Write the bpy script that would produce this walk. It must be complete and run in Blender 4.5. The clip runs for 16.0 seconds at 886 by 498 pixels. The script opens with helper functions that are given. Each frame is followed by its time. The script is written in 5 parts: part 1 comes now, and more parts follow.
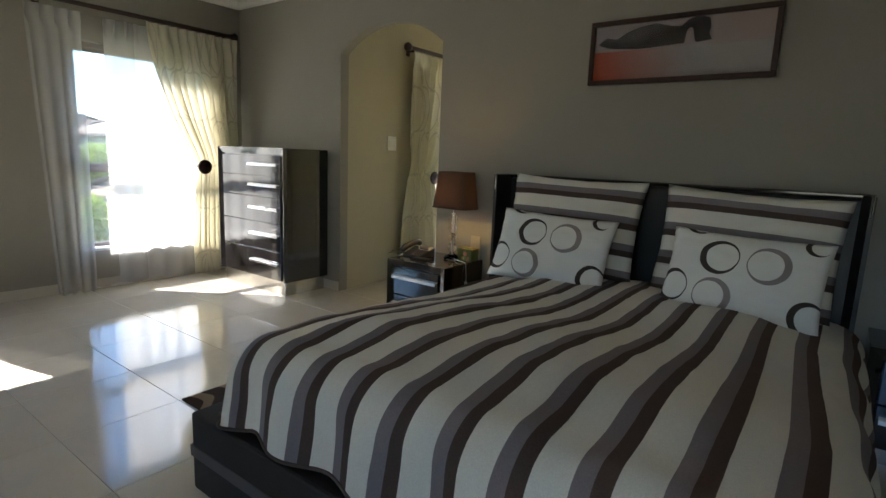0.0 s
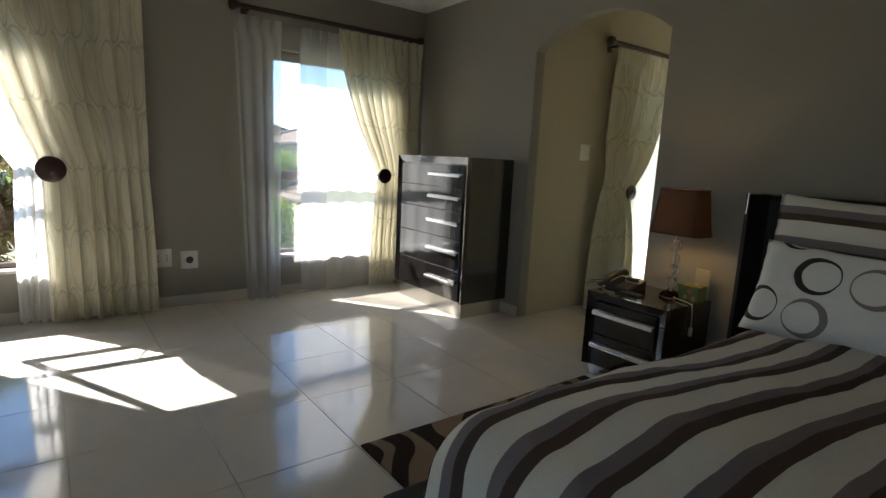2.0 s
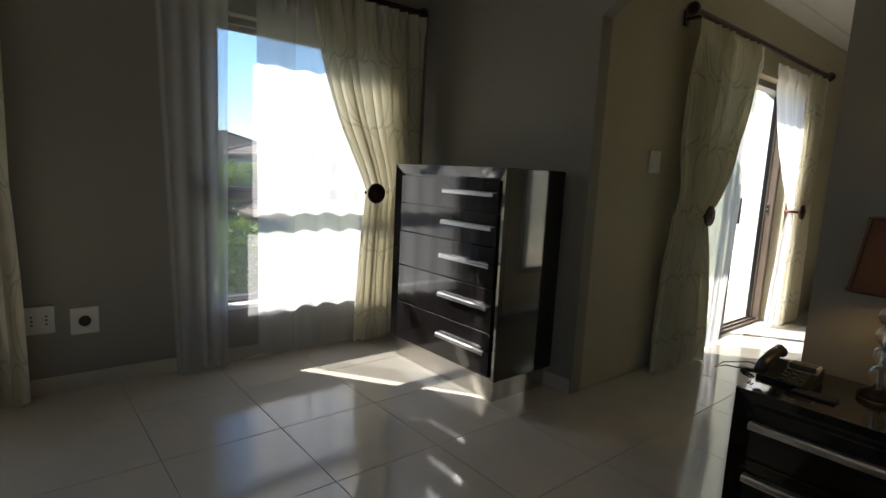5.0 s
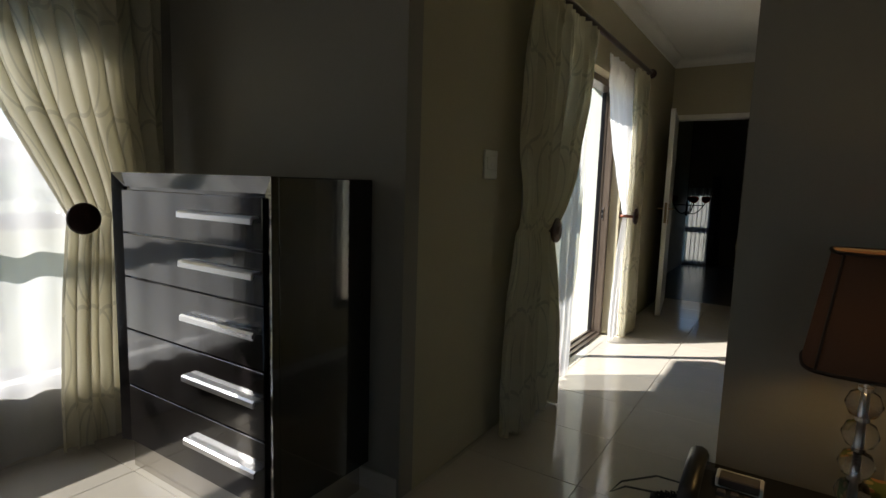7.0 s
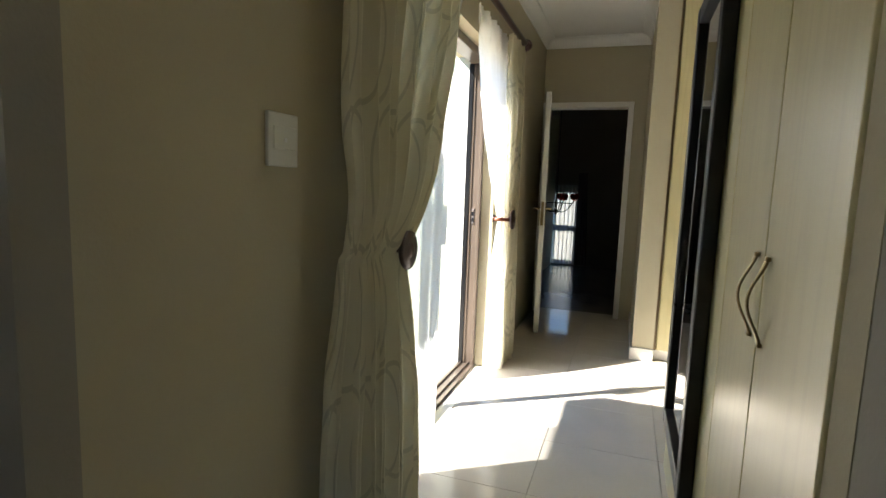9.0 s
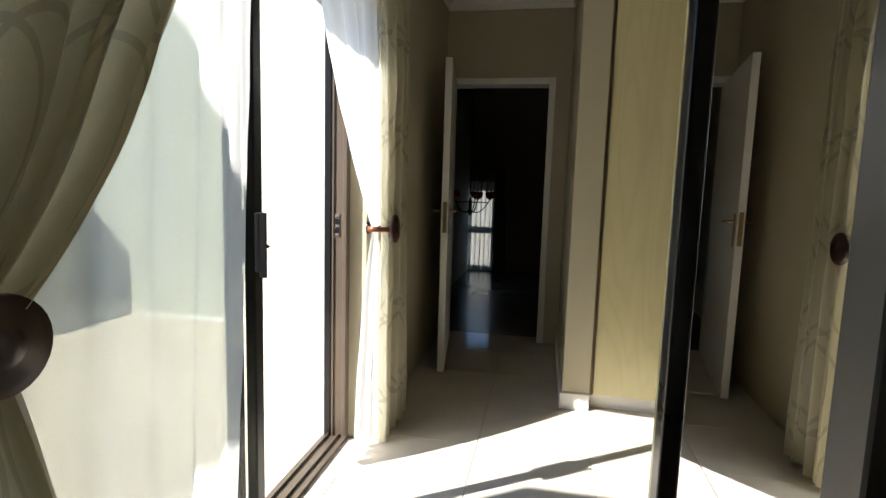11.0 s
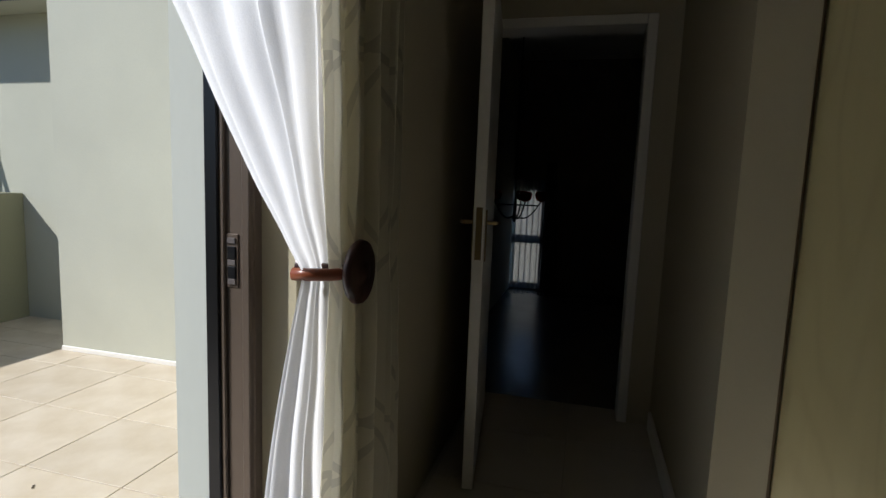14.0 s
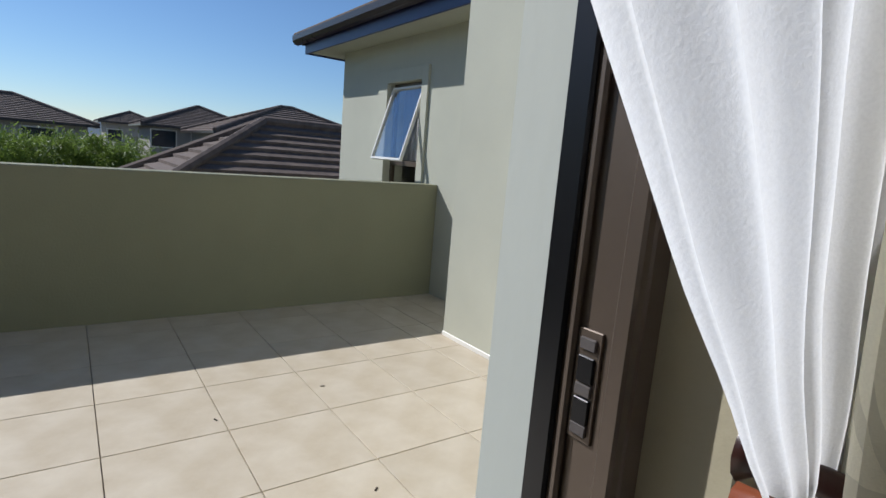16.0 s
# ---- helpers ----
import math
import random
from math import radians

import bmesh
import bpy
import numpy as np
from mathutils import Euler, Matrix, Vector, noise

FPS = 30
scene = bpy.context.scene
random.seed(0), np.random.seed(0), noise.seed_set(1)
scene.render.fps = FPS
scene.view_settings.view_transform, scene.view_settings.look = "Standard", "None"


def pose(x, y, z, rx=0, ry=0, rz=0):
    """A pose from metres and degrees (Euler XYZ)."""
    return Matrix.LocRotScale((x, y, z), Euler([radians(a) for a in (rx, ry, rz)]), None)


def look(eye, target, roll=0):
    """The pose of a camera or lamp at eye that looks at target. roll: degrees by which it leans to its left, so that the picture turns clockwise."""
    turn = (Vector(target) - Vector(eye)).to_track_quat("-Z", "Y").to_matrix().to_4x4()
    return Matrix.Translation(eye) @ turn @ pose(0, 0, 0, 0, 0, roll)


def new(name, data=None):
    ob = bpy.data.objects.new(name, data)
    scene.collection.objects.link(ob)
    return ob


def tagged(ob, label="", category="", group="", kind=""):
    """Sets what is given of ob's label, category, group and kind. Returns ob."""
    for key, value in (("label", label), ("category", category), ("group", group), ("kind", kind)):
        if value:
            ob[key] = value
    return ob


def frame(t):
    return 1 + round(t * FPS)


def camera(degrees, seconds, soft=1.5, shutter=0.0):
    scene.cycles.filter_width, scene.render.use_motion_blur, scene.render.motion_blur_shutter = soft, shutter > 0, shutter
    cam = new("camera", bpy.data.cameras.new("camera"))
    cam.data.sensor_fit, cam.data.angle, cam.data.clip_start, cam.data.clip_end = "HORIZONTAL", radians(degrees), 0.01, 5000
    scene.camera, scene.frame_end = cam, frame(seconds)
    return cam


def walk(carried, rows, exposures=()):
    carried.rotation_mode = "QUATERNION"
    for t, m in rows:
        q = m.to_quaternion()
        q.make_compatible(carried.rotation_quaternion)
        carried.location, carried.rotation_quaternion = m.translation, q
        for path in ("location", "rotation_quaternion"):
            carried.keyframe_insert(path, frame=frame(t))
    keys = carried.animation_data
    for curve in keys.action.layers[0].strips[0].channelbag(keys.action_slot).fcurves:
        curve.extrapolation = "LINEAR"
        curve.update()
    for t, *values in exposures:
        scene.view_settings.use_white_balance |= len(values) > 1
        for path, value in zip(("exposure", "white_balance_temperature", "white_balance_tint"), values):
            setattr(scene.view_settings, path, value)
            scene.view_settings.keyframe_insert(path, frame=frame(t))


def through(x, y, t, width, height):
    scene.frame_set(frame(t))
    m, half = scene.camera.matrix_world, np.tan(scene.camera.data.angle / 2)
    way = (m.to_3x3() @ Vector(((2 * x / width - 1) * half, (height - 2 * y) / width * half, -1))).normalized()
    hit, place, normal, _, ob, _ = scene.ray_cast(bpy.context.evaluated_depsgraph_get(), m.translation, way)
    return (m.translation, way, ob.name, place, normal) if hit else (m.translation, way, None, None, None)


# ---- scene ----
cam = camera(79.5, 16.0)
PATH = [
    (0, (0.483, 0.435, 1.239), (-0.702, 2.01, 0.9), 2.3),
    (0.5, (0.356, 0.462, 1.246), (-0.912, 1.972, 0.908), 2.6),
    (1, (0.262, 0.523, 1.287), (-1.13, 1.915, 0.93), 2.6),
    (1.5, (0.109, 0.556, 1.296), (-1.379, 1.843, 0.939), 2.7),
    (2, (-0.123, 0.622, 1.245), (-1.699, 1.806, 0.91), 2.8),
    (2.5, (-0.324, 0.652, 1.238), (-1.952, 1.766, 0.908), 3.1),
    (3, (-0.572, 0.692, 1.237), (-2.209, 1.795, 0.916), 3.3),
    (3.2, (-0.67, 0.693, 1.224), (-2.298, 1.811, 0.908), 3.3),
    (5.3, (-1.456, 1.301, 1.215), (-2.942, 2.612, 0.946), 2.8),
    (5.5, (-1.524, 1.372, 1.215), (-2.981, 2.717, 0.954), 2.7),
    (6, (-1.717, 1.568, 1.25), (-3.051, 3.036, 0.991), 2.4),
    (6.5, (-1.825, 1.768, 1.238), (-3.012, 3.36, 0.997), 1.7),
    (7, (-1.904, 2.064, 1.253), (-2.979, 3.733, 1.011), 1.8),
    (7.5, (-2.048, 2.309, 1.264), (-3.016, 4.042, 1.016), 2.1),
    (8, (-2.151, 2.55, 1.258), (-2.971, 4.358, 1.013), 2.3),
    (8.5, (-2.194, 2.814, 1.264), (-2.925, 4.659, 1.017), 2.2),
    (9, (-2.245, 3.119, 1.252), (-2.886, 4.998, 1.012), 2.1),
    (9.5, (-2.286, 3.379, 1.254), (-2.832, 5.289, 1.022), 1.7),
    (10, (-2.275, 3.708, 1.254), (-2.739, 5.639, 1.02), 1.6),
    (12.3, (-2.368, 4.843, 1.223), (-2.694, 6.802, 0.99), 1.8),
    (12.5, (-2.395, 4.936, 1.231), (-2.718, 6.896, 0.998), 1.8),
    (13, (-2.422, 5.162, 1.224), (-2.749, 7.121, 0.989), 1.8),
    (13.5, (-2.438, 5.426, 1.23), (-2.825, 7.374, 0.991), 1.9),
    (14, (-2.527, 5.663, 1.219), (-3.038, 7.582, 0.98), 2.2),
    (14.5, (-2.601, 5.822, 1.228), (-3.274, 7.69, 0.981), 2.7),
    (15, (-2.69, 6.026, 1.234), (-3.713, 7.724, 0.965), 3.5),
    (15.5, (-2.769, 6.12, 1.234), (-4.113, 7.57, 0.931), 3.9),
    (16, (-2.921, 6.206, 1.248), (-4.525, 7.355, 0.922), 4.7),
]
EXPOSURES = [(0.0, 3.42, 6500, 10), (1.5, 3.0, 6500, 10), (3.0, 2.3, 6500, 10), (5.5, 1.75, 6500, 10), (7.0, 1.32, 6500, 10), (8.0, 2.2, 6500, 10), (9.0, 2.8, 6500, 10), (10.2, 2.45, 6500, 10), (12.3, 0.98, 6400, 10), (13.5, 0.4, 6200, 11), (15.0, 0.1, 6000, 11), (16.0, 0.0, 6000, 11)]
walk(cam, [(t, look(eye, target, roll)) for t, eye, target, roll in PATH], EXPOSURES)

# ---- world and sun ----
world = bpy.data.worlds.new("world")
scene.world = world
world.use_nodes = True
wn = world.node_tree
sky = wn.nodes.new("ShaderNodeTexSky")
sky.sky_type = "NISHITA"
sky.sun_disc = False
sky.sun_elevation = radians(40.3)
sky.sun_rotation = radians(238.2)
sky.air_density, sky.dust_density, sky.ozone_density = 1.0, 0.0, 6.0
wn.links.new(sky.outputs[0], wn.nodes["Background"].inputs[0])
wn.nodes["Background"].inputs[1].default_value = 0.09
sun = new("sun", bpy.data.lights.new("sun", "SUN"))
sun.data.energy, sun.data.angle, sun.data.color = 4.6, radians(0.5), (1.0, 0.96, 0.90)
sun.matrix_world = look((-8, -5, 9), (-7, -4.30, 8))


# ---- materials ----
def ramp2(nt, fac, a, b, lo=0.0, hi=1.0):
    r = nt.nodes.new("ShaderNodeMapRange")
    r.inputs["From Min"].default_value, r.inputs["From Max"].default_value = lo, hi
    nt.links.new(fac, r.inputs["Value"])
    m = nt.nodes.new("ShaderNodeMix")
    m.data_type = "RGBA"
    nt.links.new(r.outputs[0], m.inputs[0])
    for i, c in ((6, a), (7, b)):
        if hasattr(c, "links"):
            nt.links.new(c, m.inputs[i])
        else:
            m.inputs[i].default_value = (*c, 1)
    return m.outputs[2]


def calc(nt, op, a, b=0.0, c=0.0):
    m = nt.nodes.new("ShaderNodeMath")
    m.operation = op
    for i, v in enumerate((a, b, c)):
        if hasattr(v, "links"):
            nt.links.new(v, m.inputs[i])
        else:
            m.inputs[i].default_value = v
    return m.outputs[0]


def noise_tex(nt, scale, detail=4.0, stretch=(1, 1, 1), rough=0.55):
    tc = nt.nodes.new("ShaderNodeTexCoord")
    mp = nt.nodes.new("ShaderNodeMapping")
    mp.inputs["Scale"].default_value = stretch
    n = nt.nodes.new("ShaderNodeTexNoise")
    n.inputs["Scale"].default_value, n.inputs["Detail"].default_value, n.inputs["Roughness"].default_value = scale, detail, rough
    nt.links.new(tc.outputs["Object"], mp.inputs[0])
    nt.links.new(mp.outputs[0], n.inputs["Vector"])
    return n.outputs["Fac"]


def mat(name, color, rough=0.5, metal=0.0, vary=0.12, scale=3.0, fine=60.0, bump=0.05, stretch=(1, 1, 1), spec=0.5, coat=0.0, piece=0.0, color2=None):
    """A surface with two scales of variation in colour, gloss and relief."""
    m = bpy.data.materials.new(name)
    m.use_nodes = True
    nt = m.node_tree
    b = nt.nodes["Principled BSDF"]
    big, small = noise_tex(nt, scale, 5, stretch), noise_tex(nt, fine, 3, stretch)
    dark = color2 or tuple(c * (1 - vary) for c in color)
    light = color if color2 else tuple(min(1, c * (1 + vary * 0.6)) for c in color)
    col = ramp2(nt, big, dark, light, 0.3, 0.7)
    col = ramp2(nt, small, col, tuple(c * (1 - vary * 0.7) for c in color), 0.45, 1.3)
    if piece:
        oi = nt.nodes.new("ShaderNodeObjectInfo")
        h = nt.nodes.new("ShaderNodeHueSaturation")
        nt.links.new(calc(nt, "MULTIPLY_ADD", oi.outputs["Random"], piece, 1 - piece / 2), h.inputs["Value"])
        nt.links.new(col, h.inputs["Color"])
        col = h.outputs[0]
    nt.links.new(col, b.inputs["Base Color"])
    nt.links.new(calc(nt, "MULTIPLY_ADD", big, rough * 0.5, rough * 0.75), b.inputs["Roughness"])
    b.inputs["Metallic"].default_value = metal
    b.inputs["Specular IOR Level"].default_value = spec
    b.inputs["Coat Weight"].default_value = coat
    b.inputs["Coat Roughness"].default_value = 0.03
    if bump:
        bp = nt.nodes.new("ShaderNodeBump")
        bp.inputs["Strength"].default_value, bp.inputs["Distance"].default_value = bump, 0.01
        nt.links.new(small, bp.inputs["Height"])
        nt.links.new(bp.outputs[0], b.inputs["Normal"])
    return m


def bsdf(m):
    return m.node_tree.nodes["Principled BSDF"]


def uv_out(nt):
    tc = nt.nodes.new("ShaderNodeTexCoord")
    sp = nt.nodes.new("ShaderNodeSeparateXYZ")
    nt.links.new(tc.outputs["UV"], sp.inputs[0])
    return sp.outputs[0], sp.outputs[1]


def glass_mat(name, tint=(1, 1, 1), gloss=0.035):
    m = bpy.data.materials.new(name)
    m.use_nodes = True
    nt = m.node_tree
    nt.nodes.remove(nt.nodes["Principled BSDF"])
    tr, gl, mx = nt.nodes.new("ShaderNodeBsdfTransparent"), nt.nodes.new("ShaderNodeBsdfGlossy"), nt.nodes.new("ShaderNodeMixShader")
    tr.inputs[0].default_value, gl.inputs["Roughness"].default_value = (*tint, 1), 0.0
    mx.inputs[0].default_value = gloss
    nt.links.new(tr.outputs[0], mx.inputs[1])
    nt.links.new(gl.outputs[0], mx.inputs[2])
    nt.links.new(mx.outputs[0], nt.nodes["Material Output"].inputs[0])
    return m


def cloth_mat(name, color, through, clear=0.0, ovals=False, vary=0.06):
    """Woven cloth that lets light through; clear: the share of open weave."""
    m = bpy.data.materials.new(name)
    m.use_nodes = True
    nt = m.node_tree
    nt.nodes.remove(nt.nodes["Principled BSDF"])
    grain = noise_tex(nt, 420, 2, (1, 1, 1))
    big = noise_tex(nt, 5, 4, (1, 1, 0.3))
    col = ramp2(nt, big, tuple(c * (1 - vary) for c in color), color, 0.3, 0.7)
    col = ramp2(nt, grain, col, tuple(c * 0.86 for c in color), 0.4, 1.1)
    if ovals:
        u, v = uv_out(nt)
        # Two staggered rows of tall upright ovals, single and overlapping in pairs.
        mask = None
        for du, dv, ax, az in ((0.0, 0.0, 0.055, 0.225), (0.15, 0.01, 0.056, 0.225), (0.182, 0.02, 0.05, 0.21), (0.275, 0.0, 0.054, 0.22), (0.07, 0.42, 0.055, 0.225), (0.215, 0.43, 0.052, 0.22), (0.325, 0.41, 0.056, 0.225), (0.352, 0.42, 0.05, 0.205)):
            fu = calc(nt, "ADD", calc(nt, "MULTIPLY", calc(nt, "FRACT", calc(nt, "MULTIPLY_ADD", u, 1 / 0.38, 5 + du / 0.38)), 0.38), -0.19)
            fv = calc(nt, "ADD", calc(nt, "MULTIPLY", calc(nt, "FRACT", calc(nt, "MULTIPLY_ADD", v, 1 / 0.84, 5 + dv / 0.84)), 0.84), -0.42)
            r = calc(nt, "SQRT", calc(nt, "ADD", calc(nt, "POWER", calc(nt, "DIVIDE", fu, ax), 2.0), calc(nt, "POWER", calc(nt, "DIVIDE", fv, az), 2.0)))
            ring = calc(nt, "LESS_THAN", calc(nt, "ABSOLUTE", calc(nt, "SUBTRACT", r, 0.95)), 0.042)
            mask = ring if mask is None else calc(nt, "MAXIMUM", mask, ring)
        col = ramp2(nt, mask, col, tuple(c * 0.76 for c in color))
    di, tl, tp = nt.nodes.new("ShaderNodeBsdfDiffuse"), nt.nodes.new("ShaderNodeBsdfTranslucent"), nt.nodes.new("ShaderNodeBsdfTransparent")
    mx, mx2 = nt.nodes.new("ShaderNodeMixShader"), nt.nodes.new("ShaderNodeMixShader")
    nt.links.new(col, di.inputs[0])
    nt.links.new(col, tl.inputs[0])
    mx.inputs[0].default_value = through
    nt.links.new(di.outputs[0], mx.inputs[1])
    nt.links.new(tl.outputs[0], mx.inputs[2])
    mx2.inputs[0].default_value = clear
    nt.links.new(mx.outputs[0], mx2.inputs[1])
    nt.links.new(tp.outputs[0], mx2.inputs[2])
    bp = nt.nodes.new("ShaderNodeBump")
    bp.inputs["Strength"].default_value, bp.inputs["Distance"].default_value = 0.15, 0.002
    nt.links.new(grain, bp.inputs["Height"])
    for s in (di, tl):
        nt.links.new(bp.outputs[0], s.inputs["Normal"])
    nt.links.new(mx2.outputs[0], nt.nodes["Material Output"].inputs[0])
    return m


def stripe_mat(name, axis, period=0.225, start=0.0):
    """Cream, mauve-grey and brown stripes in cotton."""
    m = mat(name, (0.5, 0.48, 0.43), 0.9, bump=0.12, fine=300, vary=0.06, spec=0.15)
    nt = m.node_tree
    u, v = uv_out(nt)
    f = calc(nt, "FRACT", calc(nt, "MULTIPLY_ADD", u if axis == 0 else v, 1 / period, 20.0 + start))
    wob = noise_tex(nt, 7, 2)
    f = calc(nt, "FRACT", calc(nt, "ADD", f, calc(nt, "MULTIPLY", calc(nt, "SUBTRACT", wob, 0.5), 0.03)))
    weave = noise_tex(nt, 260, 2)
    cream = ramp2(nt, weave, (0.68, 0.66, 0.59), (0.58, 0.56, 0.5), 0.3, 0.8)
    mauve = ramp2(nt, weave, (0.21, 0.185, 0.19), (0.16, 0.14, 0.145), 0.3, 0.8)
    brown = ramp2(nt, weave, (0.085, 0.058, 0.047), (0.06, 0.042, 0.035), 0.3, 0.8)
    c1 = ramp2(nt, calc(nt, "GREATER_THAN", f, 0.52), cream, mauve)
    c2 = ramp2(nt, calc(nt, "GREATER_THAN", f, 0.77), c1, brown)
    nt.links.new(c2, bsdf(m).inputs["Base Color"])
    return m


M_WALL = mat("wall_paint", (0.285, 0.27, 0.232), 0.75, vary=0.05, scale=1.2, fine=90, bump=0.08, spec=0.3)
M_WALL2 = mat("corridor_paint", (0.45, 0.405, 0.285), 0.75, vary=0.05, scale=1.2, fine=90, bump=0.08, spec=0.3)
M_CEIL = mat("ceiling_paint", (0.78, 0.77, 0.73), 0.8, vary=0.03, bump=0.03)
M_TRIM = mat("white_gloss_trim", (0.75, 0.73, 0.68), 0.35, vary=0.05, bump=0.02)
M_TILE = mat("polished_porcelain", (0.55, 0.51, 0.44), 0.085, vary=0.05, scale=4, fine=40, bump=0.004, piece=0.05, spec=0.5)
M_GROUT = mat("grout", (0.44, 0.41, 0.35), 0.9)
M_BLACK = mat("black_lacquer", (0.012, 0.010, 0.010), 0.12, vary=0.2, scale=2, bump=0.003, coat=0.6)
M_CHROME = mat("brushed_metal", (0.75, 0.75, 0.76), 0.28, metal=1.0, vary=0.05, fine=200, stretch=(0.1, 1, 1), bump=0.01)
M_STEEL = mat("satin_plinth", (0.6, 0.58, 0.55), 0.22, metal=1.0, vary=0.08, bump=0.005)
M_LEATHER = mat("black_leatherette", (0.014, 0.011, 0.010), 0.42, vary=0.25, fine=180, bump=0.12)
M_ROD = mat("mahogany_wood", (0.036, 0.013, 0.010), 0.32, vary=0.35, stretch=(1, 0.12, 1), fine=40, bump=0.03)
M_STRAP = mat("red_brown_strap", (0.22, 0.06, 0.025), 0.35, vary=0.3, fine=30, bump=0.03)
M_CURTAIN = cloth_mat("cream_curtain", (0.78, 0.74, 0.59), 0.34, 0.0, True)
M_SHEER = cloth_mat("white_voile", (0.82, 0.82, 0.82), 0.6, 0.34)
M_SHEER4 = cloth_mat("voile_panel", (0.86, 0.86, 0.86), 0.6, 0.58)
M_SHEER3 = cloth_mat("fine_white_voile", (0.82, 0.82, 0.82), 0.6, 0.72)
M_SHEER2 = cloth_mat("white_voile_gathered", (0.97, 0.97, 0.97), 0.84, 0.02)
M_DUVET = stripe_mat("striped_cotton_duvet", 0, 0.15, 0.818)
M_PILLOW = stripe_mat("striped_cotton_pillow", 1, -0.147, 0.227)
M_FRAME = mat("bronze_aluminium", (0.13, 0.10, 0.078), 0.36, metal=0.4, vary=0.15, bump=0.01)
M_FRAME2 = mat("black_aluminium", (0.012, 0.012, 0.014), 0.3, metal=0.4, vary=0.2, bump=0.01)
M_GLASS = glass_mat("window_glass", (0.93, 0.95, 0.94))
M_MIRROR = mat("mirror_silver", (0.9, 0.9, 0.9), 0.01, metal=1.0, vary=0.01, bump=0.0)
M_WARD = mat("limed_oak_foil", (0.63, 0.565, 0.32), 0.3, coat=0.35, vary=0.1, scale=3, fine=45, stretch=(1.5, 1.5, 0.09), bump=0.05, color2=(0.53, 0.465, 0.25))
bsdf(M_WARD).inputs["Coat Roughness"].default_value = 0.2
# Cathedral grain in the foil
nt = M_WARD.node_tree
tc = nt.nodes.new("ShaderNodeTexCoord")
mp = nt.nodes.new("ShaderNodeMapping")
mp.inputs["Scale"].default_value = (1.0, 1.0, 0.11)
gw = nt.nodes.new("ShaderNodeTexWave")
gw.bands_direction = "DIAGONAL"
gw.inputs["Scale"].default_value, gw.inputs["Distortion"].default_value, gw.inputs["Detail"].default_value, gw.inputs["Detail Scale"].default_value = 5.0, 34.0, 2.0, 0.9
nt.links.new(tc.outputs["Object"], mp.inputs[0])
nt.links.new(mp.outputs[0], gw.inputs["Vector"])
patch = calc(nt, "MULTIPLY", calc(nt, "GREATER_THAN", noise_tex(nt, 1.6, 2, (1, 1, 0.3)), 0.35), 0.10)
old = bsdf(M_WARD).inputs["Base Color"].links[0].from_socket
grain = nt.nodes.new("ShaderNodeMix")
grain.data_type, grain.blend_type = "RGBA", "MULTIPLY"
nt.links.new(calc(nt, "MULTIPLY", calc(nt, "POWER", gw.outputs["Fac"], 3.0), patch), grain.inputs[0])
nt.links.new(old, grain.inputs[6])
grain.inputs[7].default_value = (0.45, 0.38, 0.28, 1)
nt.links.new(grain.outputs[2], bsdf(M_WARD).inputs["Base Color"])
M_BRASS = mat("antique_brass", (0.32, 0.24, 0.12), 0.32, metal=1.0, vary=0.2, bump=0.02)
M_PLASTER = mat("sage_plaster", (0.50, 0.50, 0.41), 0.85, vary=0.07, scale=1.5, fine=70, bump=0.06, spec=0.2)
# Olive parapet plaster, coloured darker than M_PLASTER to carry the parapet's shade
M_PARAPET = mat("shaded_olive_plaster", (0.27, 0.268, 0.185), 0.85, vary=0.08, scale=1.5, fine=70, bump=0.2, spec=0.2)
M_REVEAL = mat("pale_reveal_plaster", (0.54, 0.57, 0.53), 0.8, vary=0.06, fine=60, bump=0.05, stretch=(1, 1, 0.3), spec=0.2)
M_BTILE = mat("balcony_ceramic", (0.62, 0.545, 0.43), 0.5, vary=0.16, scale=4.5, fine=60, bump=0.05, piece=0.08, color2=(0.49, 0.405, 0.285))
M_BGROUT = mat("balcony_grout", (0.46, 0.39, 0.30), 0.95)
M_ROOF = mat("concrete_roof_tile", (0.16, 0.125, 0.105), 0.85, vary=0.3, scale=6, fine=30, bump=0.2, piece=0.15, spec=0.2)
M_FASCIA = mat("blue_black_fascia", (0.03, 0.035, 0.10), 0.35, vary=0.15)
M_GUTTER = mat("brown_gutter", (0.035, 0.025, 0.025), 0.3, vary=0.15)
M_FAR = mat("far_house_plaster", (0.36, 0.34, 0.31), 0.9, vary=0.08)
M_FARGLASS = mat("far_window_glass", (0.03, 0.04, 0.05), 0.1, vary=0.2)
M_LEAF = mat("leaf_green", (0.19, 0.27, 0.05), 0.6, vary=0.45, scale=2.0, bump=0)
M_LEAF2 = mat("leaf_bronze", (0.14, 0.14, 0.05), 0.6, vary=0.6, scale=5.0, bump=0, color2=(0.24, 0.11, 0.07))
M_BARK = mat("bark", (0.09, 0.07, 0.05), 0.9, bump=0.3)
M_GROUND = mat("dry_ground", (0.16, 0.15, 0.09), 0.95, vary=0.3, scale=0.4, bump=0.2)
# Walls of unlit rooms: the shade is put into this colour
M_DARK = mat("unlit_room_wall", (0.20, 0.18, 0.15), 0.8, vary=0.05)
M_BASE = mat("bed_base_fabric", (0.013, 0.011, 0.010), 0.8, vary=0.2, fine=200, bump=0.1)
M_GREY = mat("grey_fabric", (0.10, 0.088, 0.084), 0.85, fine=200, bump=0.1)
M_WHITEPL = mat("white_plastic", (0.68, 0.67, 0.62), 0.35, vary=0.03, bump=0)
M_BLACKPL = mat("black_plastic", (0.015, 0.015, 0.016), 0.4, vary=0.1, bump=0.02)
